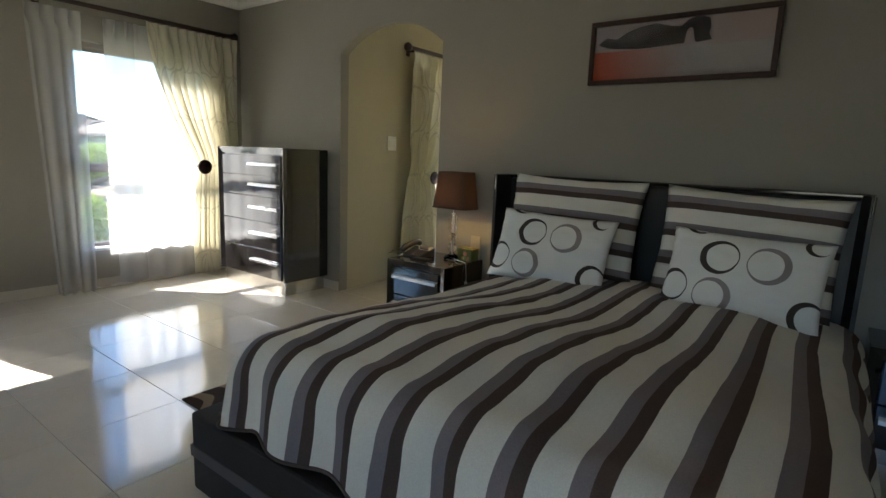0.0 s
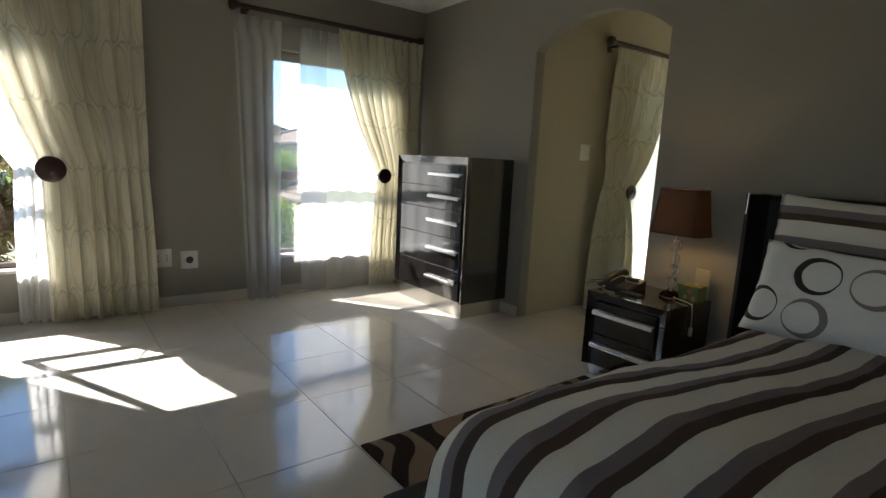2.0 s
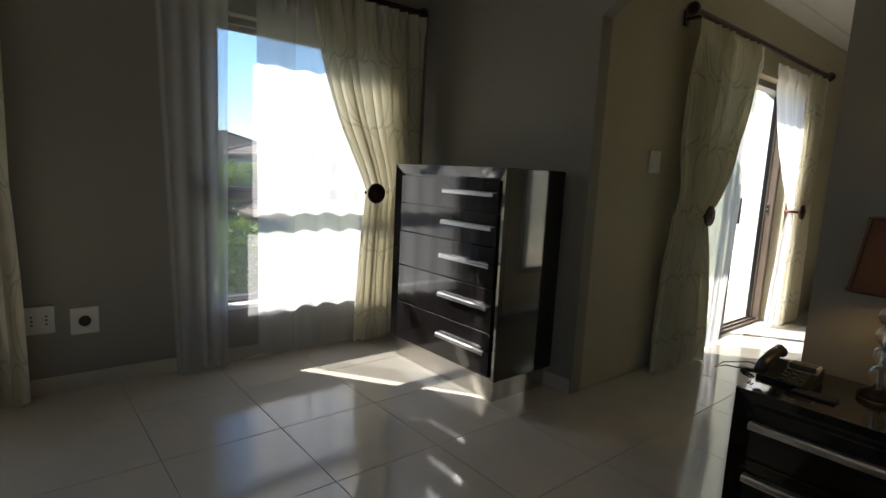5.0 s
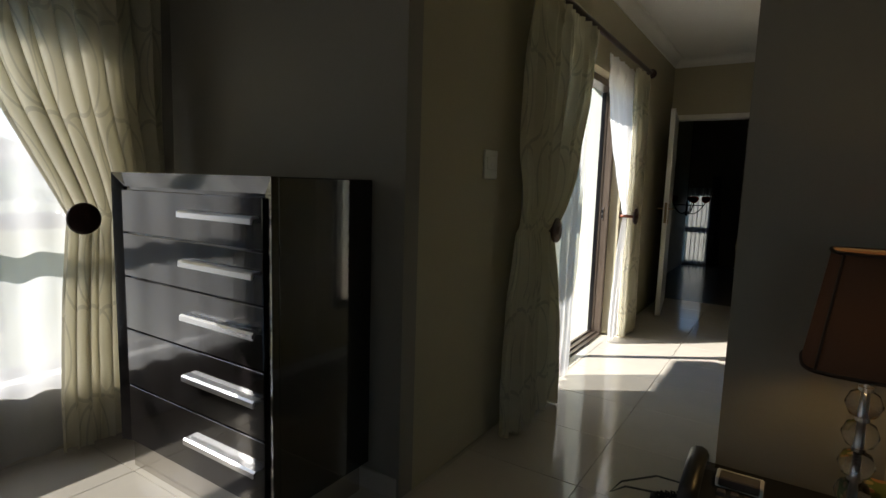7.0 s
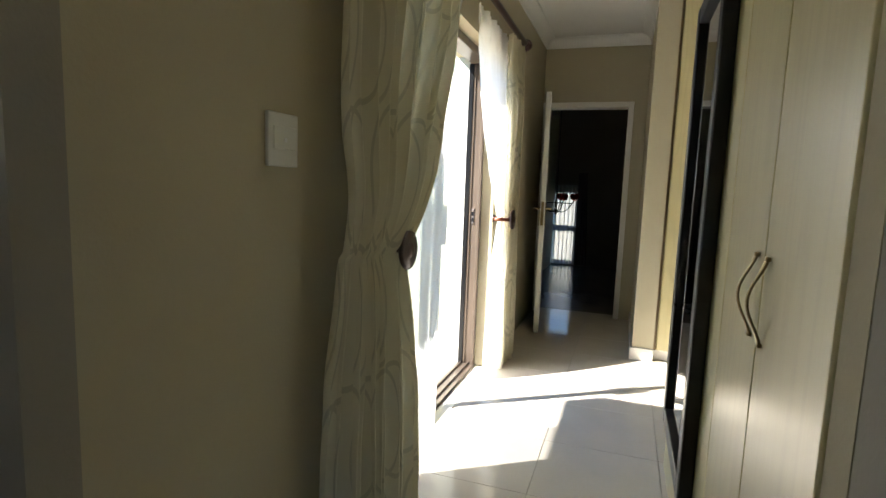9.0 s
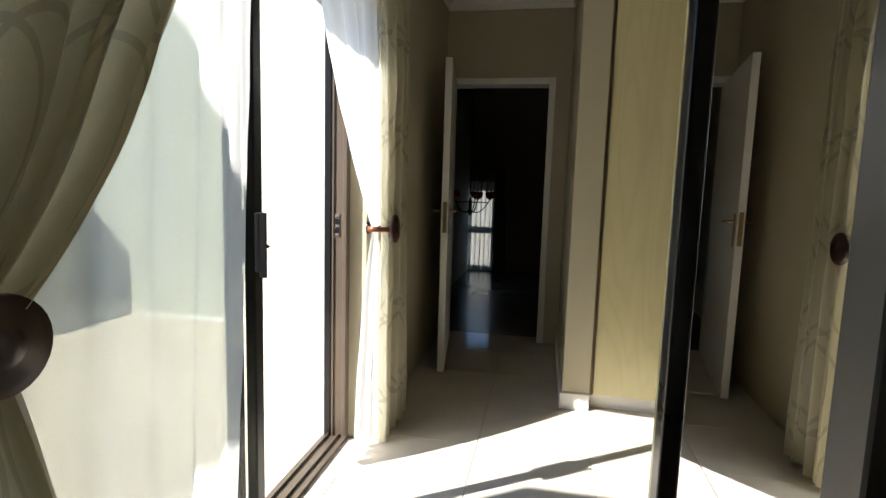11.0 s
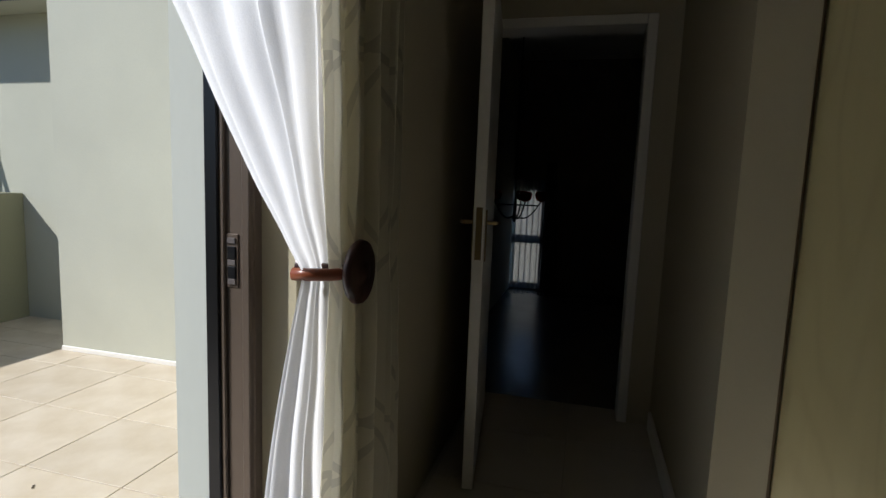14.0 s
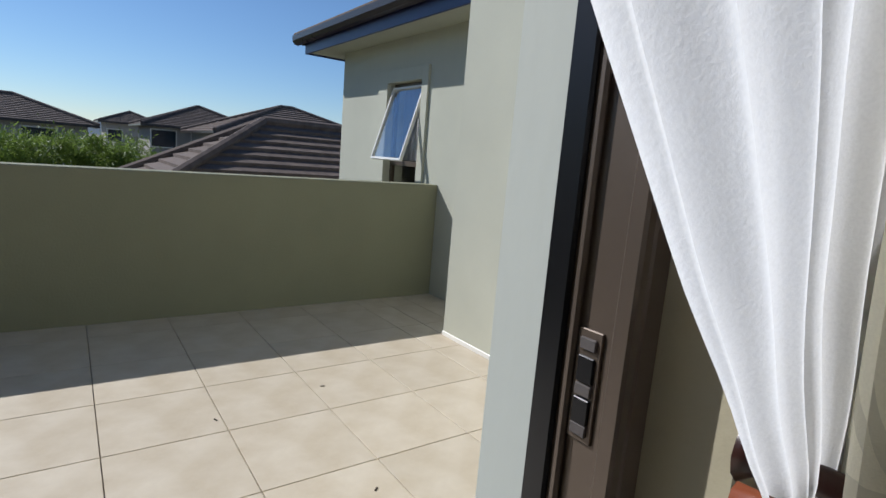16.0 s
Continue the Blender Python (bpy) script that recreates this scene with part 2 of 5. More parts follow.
for leaf in (M_LEAF, M_LEAF2):
    # Leaves pass part of the sun on to their far side.
    lt = leaf.node_tree
    tl, mx = lt.nodes.new("ShaderNodeBsdfTranslucent"), lt.nodes.new("ShaderNodeMixShader")
    lt.links.new(bsdf(leaf).inputs["Base Color"].links[0].from_socket, tl.inputs[0])
    mx.inputs[0].default_value = 0.45
    lt.links.new(bsdf(leaf).outputs[0], mx.inputs[1])
    lt.links.new(tl.outputs[0], mx.inputs[2])
    lt.links.new(mx.outputs[0], lt.nodes["Material Output"].inputs[0])


# ---- building helpers ----
def box(bm, x0, x1, y0, y1, z0, z1, bevel=0.0, seg=1):
    r = bmesh.ops.create_cube(bm, size=1.0, matrix=Matrix.LocRotScale(((x0 + x1) / 2, (y0 + y1) / 2, (z0 + z1) / 2), None, (abs(x1 - x0), abs(y1 - y0), abs(z1 - z0))))
    if bevel:
        es = {e for v in r["verts"] for e in v.link_edges}
        bmesh.ops.bevel(bm, geom=list(es), offset=bevel, segments=seg, affect="EDGES", profile=0.5)
    return bm


def boxes(*specs, bevel=0.0, seg=1):
    bm = bmesh.new()
    for s in specs:
        box(bm, *s, bevel=bevel, seg=seg)
    return bm


def mesh_of(name, bm, material, smooth=False):
    me = bpy.data.meshes.new(name)
    bmesh.ops.recalc_face_normals(bm, faces=bm.faces)
    bm.to_mesh(me)
    bm.free()
    me.materials.append(material)
    if smooth:
        me.shade_smooth()
    return me


def part(name, bm, material, parent, label="", smooth=False):
    ob = new(name, mesh_of(name, bm, material, smooth))
    ob.parent = parent
    if parent.parent is None:
        ob.matrix_parent_inverse = Matrix.Translation(-parent.location)
    return tagged(ob, label)


def thing(name, at, label, category, group="", kind=""):
    e = new(name)
    e.empty_display_size = 0.1
    e.location = at
    return tagged(e, label, category, group, kind)


def solid(name, bm, material, label, category, group="", kind="", smooth=False):
    return tagged(new(name, mesh_of(name, bm, material, smooth)), label, category, group, kind)


def structure(name, bm, material, label, category="wall", smooth=False):
    return solid(name, bm, material, label, category, kind="structure", smooth=smooth)


def lathe(bm, profile, at, axis="z", seg=20, sx=1.0, sy=1.0):
    """A turned shape from (radius, height) pairs, round the given axis."""
    rings = []
    for r, h in profile:
        ring = []
        for k in range(seg):
            a = 2 * math.pi * k / seg
            p = Vector((r * math.cos(a) * sx, r * math.sin(a) * sy, h))
            if axis == "x":
                p = Vector((p.z, p.x, p.y))
            if axis == "y":
                p = Vector((p.x, p.z, p.y))
            ring.append(bm.verts.new(p + Vector(at)))
        rings.append(ring)
    for a, b in zip(rings, rings[1:]):
        for k in range(seg):
            bm.faces.new((a[k], a[(k + 1) % seg], b[(k + 1) % seg], b[k]))
    bm.faces.new(rings[0][::-1])
    bm.faces.new(rings[-1])
    return bm


def tube(bm, pts, r, seg=8):
    rings = []
    pts = [Vector(p) for p in pts]
    for i, p in enumerate(pts):
        d = (pts[min(i + 1, len(pts) - 1)] - pts[max(i - 1, 0)]).normalized()
        a = d.orthogonal().normalized() if not rings else (side - d * side.dot(d)).normalized()
        side = a
        b = d.cross(a)
        rings.append([bm.verts.new(p + r * (a * math.cos(2 * math.pi * k / seg) + b * math.sin(2 * math.pi * k / seg))) for k in range(seg)])
    for a, b in zip(rings, rings[1:]):
        for k in range(seg):
            bm.faces.new((a[k], a[(k + 1) % seg], b[(k + 1) % seg], b[k]))
    bm.faces.new(rings[0][::-1])
    bm.faces.new(rings[-1])
    return bm


def sheet(nu, nv, fn, uv=None):
    """A bmesh grid whose places come from fn(s, t), s and t from 0 to 1; uv(s, t) gives cloth coordinates."""
    bm = bmesh.new()
    layer = bm.loops.layers.uv.new("UVMap") if uv else None
    vs = [[bm.verts.new(fn(i / nu, j / nv)) for i in range(nu + 1)] for j in range(nv + 1)]
    for j in range(nv):
        for i in range(nu):
            f = bm.faces.new((vs[j][i], vs[j][i + 1], vs[j + 1][i + 1], vs[j + 1][i]))
            f.smooth = True
            if uv:
                for lp, (a, b) in zip(f.loops, ((i, j), (i + 1, j), (i + 1, j + 1), (i, j + 1))):
                    lp[layer].uv = uv(a / nu, b / nv)
    return bm


def prism(bm, outline, axis, lo, hi):
    """An outline of (a, b) pairs pushed along an axis from lo to hi."""
    def at(a, b, c):
        return {"x": (c, a, b), "y": (a, c, b), "z": (a, b, c)}[axis]
    lower = [bm.verts.new(at(a, b, lo)) for a, b in outline]
    upper = [bm.verts.new(at(a, b, hi)) for a, b in outline]
    n = len(outline)
    bm.faces.new(lower[::-1])
    bm.faces.new(upper)
    for k in range(n):
        bm.faces.new((lower[k], lower[(k + 1) % n], upper[(k + 1) % n], upper[k]))
    return bm


# ---- the house: walls, floors, ceilings ----
CEIL = 2.69
WX, NY, CX = -4.6, 3.65, -3.1      # window wall, headboard wall, corridor's west wall
EX, SY = 2.3, -2.2                 # unseen east and south walls

# West wall with two windows: x from -4.8 to -4.6
W1 = (-0.445, 0.56, 0.36, 2.08)
W2 = (2.13, 3.25, 0.34, 2.06)
structure("wall_west", boxes(
    (-4.8, WX, SY, W1[0], 0, CEIL), (-4.8, WX, W1[0], W1[1], 0, W1[2]), (-4.8, WX, W1[0], W1[1], W1[3], CEIL),
    (-4.8, WX, W1[1], W2[0], 0, CEIL), (-4.8, WX, W2[0], W2[1], 0, W2[2]), (-4.8, WX, W2[0], W2[1], W2[3], CEIL),
    (-4.8, WX, W2[1], NY, 0, CEIL)), M_WALL, "taupe painted bedroom wall with two windows")

# Headboard wall with the arched opening
AL, AR, SPRING, APEX = CX, -2.01, 2.07, 2.265
half, rise = (AR - AL) / 2, APEX - SPRING
rad = (half * half + rise * rise) / (2 * rise)
arch = [(AR, SPRING)]
for k in range(1, 24):
    x = AR + (AL - AR) * k / 24
    arch.append((x, APEX - rad + math.sqrt(rad * rad - (x - (AL + AR) / 2) ** 2)))
bm = bmesh.new()
prism(bm, [(-4.8, 0), (AL, 0), (AL, SPRING)] + arch[::-1] + [(AR, SPRING), (AR, 0), (EX + 0.2, 0), (EX + 0.2, CEIL), (-4.8, CEIL)], "y", NY, NY + 0.09)
structure("wall_north", bm, M_WALL, "taupe painted wall with an arched opening")
structure("wall_south", boxes((-4.8, -0.2, SY - 0.2, SY, 0, CEIL), (-0.2, 1.2, SY - 0.2, SY, 0, 0.5), (-0.2, 1.2, SY - 0.2, SY, 1.85, CEIL), (1.2, EX + 0.2, SY - 0.2, SY, 0, CEIL)), M_WALL, "taupe painted bedroom wall")
structure("wall_east", boxes((EX, EX + 0.2, SY, NY, 0, CEIL)), M_WALL, "taupe painted bedroom wall")

# Corridor: west wall with the sliding door, x from -3.42 to -3.1
SL = (4.82, 6.64, 2.10)
OX = -3.39
ENDY = 8.55
structure("wall_corridor_west", boxes(
    (OX, CX, NY + 0.09, SL[0], 0, CEIL), (OX, CX, SL[0], SL[1], SL[2], CEIL), (OX, CX, SL[1], ENDY + 0.15, 0, CEIL)),
    M_WALL2, "olive-beige painted corridor wall beside the sliding door")
DX0, DX1, DZ = -3.05, -2.30, 2.04
structure("wall_corridor_end", boxes(
    (CX, DX0 - 0.05, ENDY, ENDY + 0.15, 0, CEIL), (DX0 - 0.05, DX1 + 0.05, ENDY, ENDY + 0.15, DZ + 0.05, CEIL), (DX1 + 0.05, -2.135, ENDY, ENDY + 0.15, 0, CEIL)),
    M_WALL2, "olive-beige painted wall round the door")
structure("wall_pier", boxes((-2.135, -1.985, 7.27, ENDY + 0.15, 0, CEIL)), M_WALL2, "olive-beige painted pier beside the wardrobe")
structure("wall_dressing_north", boxes((-1.99, 0.7, 7.99, 8.15, 0, CEIL)), M_WALL2, "plain wall behind the wardrobe")
structure("wall_dressing_east", boxes((0.5, 0.7, NY + 0.09, 7.99, 0, CEIL)), M_WALL2, "plain wall of the dressing area")
structure("wall_wardrobe_side", boxes((-1.45, 0.5, 5.62, 5.74, 0, CEIL)), M_WALL2, "plain wall behind the wardrobe")

structure("ceiling_bedroom", boxes((-4.8, EX + 0.2, SY - 0.2, NY + 0.08, CEIL, CEIL + 0.15)), M_CEIL, "white painted ceiling", "ceiling")
structure("ceiling_corridor", boxes((OX, 0.7, NY + 0.08, ENDY + 0.15, CEIL, CEIL + 0.15)), M_CEIL, "white painted corridor ceiling", "ceiling")


def cornice(name, axis, fixed, a, b, sign):
    """A coved cornice along a wall."""
    bm = bmesh.new()
    pts = [(0, CEIL - 0.09), (0.008, CEIL - 0.09)]
    for k in range(7):
        t = k / 6 * math.pi / 2
        pts.append((0.012 + 0.07 * (1 - math.cos(t)), CEIL - 0.08 + 0.07 * math.sin(t)))
    pts += [(0.09, CEIL - 0.001), (0, CEIL - 0.001)]
    prism(bm, [(fixed + sign * p, z) for p, z in pts], "x" if axis == "x" else "y", a, b)
    structure(name, bm, M_CEIL, "white coved cornice", "cornice")


cornice("cornice_west", "y", WX, SY, NY, 1)
cornice("cornice_north", "x", NY, WX, EX, -1)
cornice("cornice_corridor_west", "y", CX, NY + 0.09, ENDY, 1)
cornice("cornice_corridor_end", "x", ENDY, CX, -2.135, -1)
cornice("cornice_pier", "y", -2.135, 7.27, ENDY, -1)

# Landing beyond the door; its lack of light is put into wall and floor colours
LY = 12.1
M_TILE2 = mat("unlit_landing_tile", (0.17, 0.155, 0.13), 0.22, vary=0.06, scale=4, fine=40, bump=0.01)
structure("floor_landing", boxes((-5.2, -0.9, ENDY + 0.15, LY, -0.1, 0)), M_TILE2, "polished tile floor of the landing, darkened in colour for the unlit room", "floor")
structure("wall_landing_west", boxes((-5.4, -5.2, ENDY, LY + 0.2, -0.1, CEIL)), M_DARK, "landing wall, darkened in colour for the unlit room")
structure("wall_landing_east", boxes((-0.9, -0.7, ENDY, LY + 0.2, -0.1, CEIL)), M_DARK, "landing wall, darkened in colour for the unlit room")
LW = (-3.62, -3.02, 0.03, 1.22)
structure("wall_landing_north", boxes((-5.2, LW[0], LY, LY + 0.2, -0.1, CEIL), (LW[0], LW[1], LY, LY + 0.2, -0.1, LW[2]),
    (LW[0], LW[1], LY, LY + 0.2, LW[3], CEIL), (LW[1], -0.9, LY, LY + 0.2, -0.1, CEIL)), M_DARK, "landing wall with a barred window, darkened in colour for the unlit room")
structure("wall_landing_south", boxes((-5.2, OX, ENDY, ENDY + 0.15, -0.1, CEIL), (-1.99, -0.9, 8.15, ENDY + 0.15, -0.1, CEIL)), M_DARK, "landing wall, darkened in colour for the unlit room")
structure("ceiling_landing", boxes((-5.4, -0.7, ENDY + 0.15, LY + 0.2, CEIL, CEIL + 0.15)), M_CEIL, "shaded landing ceiling", "ceiling")

# Skirtings
bm = boxes((WX, WX + 0.012, SY, NY, 0, 0.085), (WX + 0.012, CX - 0.01, NY - 0.012, NY, 0, 0.085), bevel=0.002)
structure("baseboard_bedroom", bm, M_TILE, "tiled skirting along the bedroom walls", "skirting")
bm = boxes((-2.15, -2.135, 7.255, 8.5, 0, 0.095), (-2.15, -1.985, 7.255, 7.27, 0, 0.095), bevel=0.003)
structure("baseboard_pier", bm, M_TRIM, "white tiled skirting round the pier", "skirting")

# Outside of the house
structure("wall_wing_block", boxes((-5.98, OX, 8.46, 12.4, -3.2, 5.0)), M_PLASTER, "sage green plastered wall in the sun")
WY = 9.03
PX = -7.03
G = (-8.07, -7.40, 0.72, 2.0)
structure("wall_wing", boxes((-9.24, G[0], WY, WY + 0.22, -3.2, 2.75), (G[0], G[1], WY, WY + 0.22, -3.2, G[2]), (G[0], G[1], WY, WY + 0.22, G[3], 2.75),
    (G[1], -5.98, WY, WY + 0.22, -3.2, 2.75), (-9.24, -9.02, WY + 0.22, 13, -3.2, 2.75), (-9.02, -5.98, 12.8, 13, -3.2, 2.75)), M_PLASTER, "sage green plastered wall with a window")
structure("wall_parapet", boxes((PX - 0.2, PX, 3.85, WY, -3.2, 1.02), bevel=0.006), M_PARAPET, "olive green plastered balcony parapet, with shade put into its colour")
structure("wall_parapet_south", boxes((PX, OX, 3.65, 3.85, -3.2, 1.02)), M_PARAPET, "olive green plastered balcony parapet, with shade put into its colour")
structure("wall_facade_lower", boxes((-4.82, EX + 0.2, SY - 0.2, NY + 0.09, -3.2, -0.02)), M_PLASTER, "plastered lower storey")
structure("floor_balcony", boxes((PX, OX, 3.85, 8.46, -0.3, -0.032), (PX, -5.98, 8.46, WY, -0.3, -0.032)), M_BGROUT, "grout bed of the balcony floor", "floor")
structure("wall_reveal", boxes((OX - 0.012, -3.285, SL[1] - 0.004, SL[1] + 0.03, -0.02, SL[2] + 0.03), (OX - 0.012, OX, SL[1] + 0.03, 8.46, -0.02, 3.2)), M_REVEAL, "pale plastered door reveal")
structure("roof_slab", boxes((-5.29, EX + 0.3, SY - 0.6, 4.31, CEIL + 0.16, CEIL + 0.3), (-3.89, EX + 0.3, 4.31, 8.455, CEIL + 0.16, CEIL + 0.3), (OX, EX + 0.3, 8.455, LY + 0.3, CEIL + 0.16, CEIL + 0.3)), M_ROOF, "roof edge with a wide overhang above the rooms", "roof")
structure("roof_soffit", boxes((-5.29, -4.8, SY - 0.6, 4.31, CEIL + 0.08, CEIL + 0.158), (-4.8, OX, NY + 0.09, 4.31, CEIL + 0.08, CEIL + 0.158), (-3.89, OX, 4.31, 8.455, CEIL + 0.08, CEIL + 0.158)), M_PLASTER, "plastered soffit under the roof edge", "soffit")
structure("ground", boxes((-1500, 1500, -1500, 1500, -3.4, -3.2)), M_GROUND, "dry ground with grass below the house", "ground")
structure("floor", boxes((-4.8, EX, SY, NY, -0.1, -0.006), (OX, 0.6, NY, ENDY + 0.15, -0.1, -0.006)), M_GROUT, "grout bed under polished tiles", "floor")
FLOOR = bpy.data.objects["floor"]
BALCONY = bpy.data.objects["floor_balcony"]


# ---- windows and doors ----
def frame_bars(x0, x1, y0, y1, z0, z1, w):
    """Four bars of a frame in a wall that faces x."""
    return boxes((x0, x1, y0, y0 + w, z0, z1), (x0, x1, y1 - w, y1, z0, z1), (x0, x1, y0 + w, y1 - w, z0, z0 + w), (x0, x1, y0 + w, y1 - w, z1 - w, z1), bevel=0.004)


def pane(name, parent, x0, x1, y0, y1, z0, z1):
    p = part(name, boxes((x0, x1, y0, y1, z0, z1)), M_GLASS, parent)
    p.visible_shadow = False
    return p


def bedroom_window(name, w, mullions, transom, label, tilt=0):
    y0, y1, z0, z1 = w
    t = thing(name, (-4.7, (y0 + y1) / 2, z0), label, "window", kind="structure")
    part("window_frame", frame_bars(-4.74, -4.69, y0, y1, z0, z1, 0.045), M_FRAME, t)
    edges = [y0 + 0.045, *mullions, y1 - 0.045]
    for m in mullions:
        part("mullion", boxes((-4.738, -4.692, m - 0.025, m + 0.025, z0 + 0.045, z1 - 0.045), bevel=0.003), M_FRAME, t)
    for a, b in zip(edges, edges[1:]):
        lo, hi = a + (0.025 if a in mullions else 0), b - (0.025 if b in mullions else 0)
        part("transom", boxes((-4.738, -4.692, lo, hi, transom - 0.022, transom + 0.022), bevel=0.003), M_FRAME, t)
        if tilt:
            # Top-hung sash, pushed open at its foot and held by a stay
            swing = Matrix.Translation((-4.745, 0, z1 - 0.035)) @ Matrix.Rotation(radians(tilt), 4, "Y")
            drop = z1 - 0.035 - transom
            for nm, bm, m in (("sash_frame", frame_bars(-0.02, 0.02, lo - 0.025, hi + 0.025, -drop - 0.02, 0, 0.048), M_FRAME), ("pane", boxes((-0.003, 0.003, lo + 0.02, hi - 0.02, -drop + 0.02, -0.04)), M_GLASS)):
                bmesh.ops.transform(bm, matrix=swing, verts=bm.verts)
                part(nm, bm, m, t).visible_shadow = nm != "pane"
            foot = swing @ Vector((0, 0.2, -drop + 0.01))
            part("stay", tube(bmesh.new(), [(-4.715, 0.12, transom + 0.026), (foot.x, foot.y, foot.z)], 0.007, 8), M_FRAME, t, "window stay")
        else:
            part("sash_frame", frame_bars(-4.735, -4.695, lo, hi, transom + 0.022, z1 - 0.045, 0.03), M_FRAME, t)
            pane("pane", t, -4.718, -4.714, lo + 0.025, hi - 0.025, transom + 0.045, z1 - 0.07)
        pane("pane", t, -4.718, -4.714, lo, hi, z0 + 0.045, transom - 0.022)
    part("window_sill", boxes((-4.69, -4.585, y0 - 0.02, y1 + 0.02, z0 - 0.012, z0 + 0.012), bevel=0.004), M_TRIM, t, "pale sill")
    return t


bedroom_window("window_1", W1, [], 1.205, "bronze aluminium window with its top sash pushed open", 21)
bedroom_window("window_2", W2, [], 1.02, "bronze aluminium window with a transom bar")

# Sliding door: frame in the opening, a fixed and a slid-back panel
t = thing("sliding_door", (-3.25, 5.7, 0), "bronze aluminium sliding glass door, slid half open", "sliding door", kind="structure")
part("door_frame", boxes((-3.285, -3.18, SL[1] - 0.03, SL[1], 0.0, SL[2]), (-3.285, -3.18, SL[0], SL[0] + 0.03, 0, SL[2]),
    (-3.285, -3.18, SL[0] + 0.03, SL[1] - 0.03, SL[2] - 0.05, SL[2]), (-3.20, -3.18, SL[1] - 0.045, SL[1] - 0.03, 0.0, SL[2] - 0.05), (-3.255, -3.245, SL[1] - 0.038, SL[1] - 0.03, 0.0, SL[2] - 0.05), bevel=0.003), M_FRAME, t)
part("track", boxes((-3.30, -3.18, SL[0] + 0.03, SL[1] - 0.03, -0.004, 0.012), (-3.275, -3.268, SL[0] + 0.03, SL[1] - 0.03, 0.012, 0.024), (-3.222, -3.215, SL[0] + 0.03, SL[1] - 0.03, 0.012, 0.024)), M_FRAME, t)
part("rubber_seal", boxes((-3.295, -3.262, SL[1] - 0.036, SL[1] - 0.028, 0.01, SL[2] - 0.05), bevel=0.003), M_FRAME2, t, "black rubber seal")
for x, a, b in ((-3.262, 4.86, 5.835), (-3.212, 4.96, 5.872)):
    pn = part("panel_frame", frame_bars(x - 0.019, x + 0.019, a, b, 0.026, SL[2] - 0.052, 0.052), M_FRAME2, t, "black aluminium panel frame")
    pane("pane", t, x - 0.003, x + 0.003, a + 0.045, b - 0.045, 0.07, SL[2] - 0.1)
lock = part("lock_case", boxes((-3.192, -3.172, 5.815, 5.852, 0.945, 1.14), bevel=0.004), M_FRAME2, t, "black lock with a pull grip")
part("grip", boxes((-3.175, -3.15, 5.815, 5.822, 0.93, 1.14), bevel=0.002), M_FRAME2, lock)
part("outer_grip", boxes((-3.26, -3.232, 5.835, 5.87, 0.97, 1.145), bevel=0.004), M_FRAME2, lock)
part("thumb_turn", lathe(bmesh.new(), [(0.006, 0), (0.008, 0.01), (0.003, 0.02)], (-3.172, 5.84, 1.03), "x", 10), M_FRAME2, lock)
st = part("strike_plate", boxes((-3.245, -3.216, SL[1] - 0.033, SL[1] - 0.029, 0.99, 1.102), bevel=0.001), M_FRAME, t, "bronze strike plate")
for z, m in ((0.996, M_GREY), (1.008, M_FRAME2), (1.036, M_GREY), (1.050, M_FRAME2), (1.082, M_GREY)):
    part("slot", boxes((-3.240, -3.221, SL[1] - 0.036, SL[1] - 0.032, z, z + (0.012 if m is M_GREY else 0.026)), bevel=0.001), m, st)

# Door at the corridor's end
t = thing("door_1", ((DX0 + DX1) / 2, ENDY, 0), "white painted panel door, standing open into the corridor", "door", kind="structure")
part("door_frame", boxes((DX0 - 0.05, DX0, ENDY - 0.012, ENDY + 0.16, 0, DZ + 0.05), (DX1, DX1 + 0.05, ENDY - 0.012, ENDY + 0.16, 0, DZ + 0.05), (DX0, DX1, ENDY - 0.012, ENDY + 0.16, DZ, DZ + 0.05), bevel=0.004), M_TRIM, t, "white door frame")
LEAF = Matrix.Translation((-3.035, 8.53, 0)) @ Matrix.Rotation(math.atan2(0.12, 0.90), 4, "Z")


def leaf_part(name, bm, material, parent, label="", smooth=False):
    """A piece of the door leaf, built along -y from the hinge and swung open."""
    bmesh.ops.transform(bm, matrix=LEAF, verts=bm.verts)
    return part(name, bm, material, parent, label, smooth)


lf = leaf_part("door_leaf", boxes((-0.022, 0.022, -0.90, 0, 0.01, 2.04), bevel=0.003), M_TRIM, t)
leaf_part("lock_plate", boxes((-0.012, 0.012, -0.903, -0.899, 0.94, 1.14), bevel=0.001), M_BRASS, lf, "brass lock faceplate")
for s in (1, -1):
    leaf_part("back_plate", boxes((s * 0.022, s * 0.028, -0.865, -0.825, 0.93, 1.13), bevel=0.002), M_BRASS, lf)
    leaf_part("door_handle", tube(bmesh.new(), [(s * 0.022, -0.845, 1.08), (s * 0.065, -0.845, 1.08), (s * 0.072, -0.825, 1.08), (s * 0.072, -0.735, 1.075)], 0.008), M_BRASS, lf, "brass lever handle")
for z in (0.25, 1.8):
    leaf_part("hinge", lathe(bmesh.new(), [(0.007, 0), (0.007, 0.09)], (-0.02, 0.008, z), "z", 8), M_BRASS, lf)

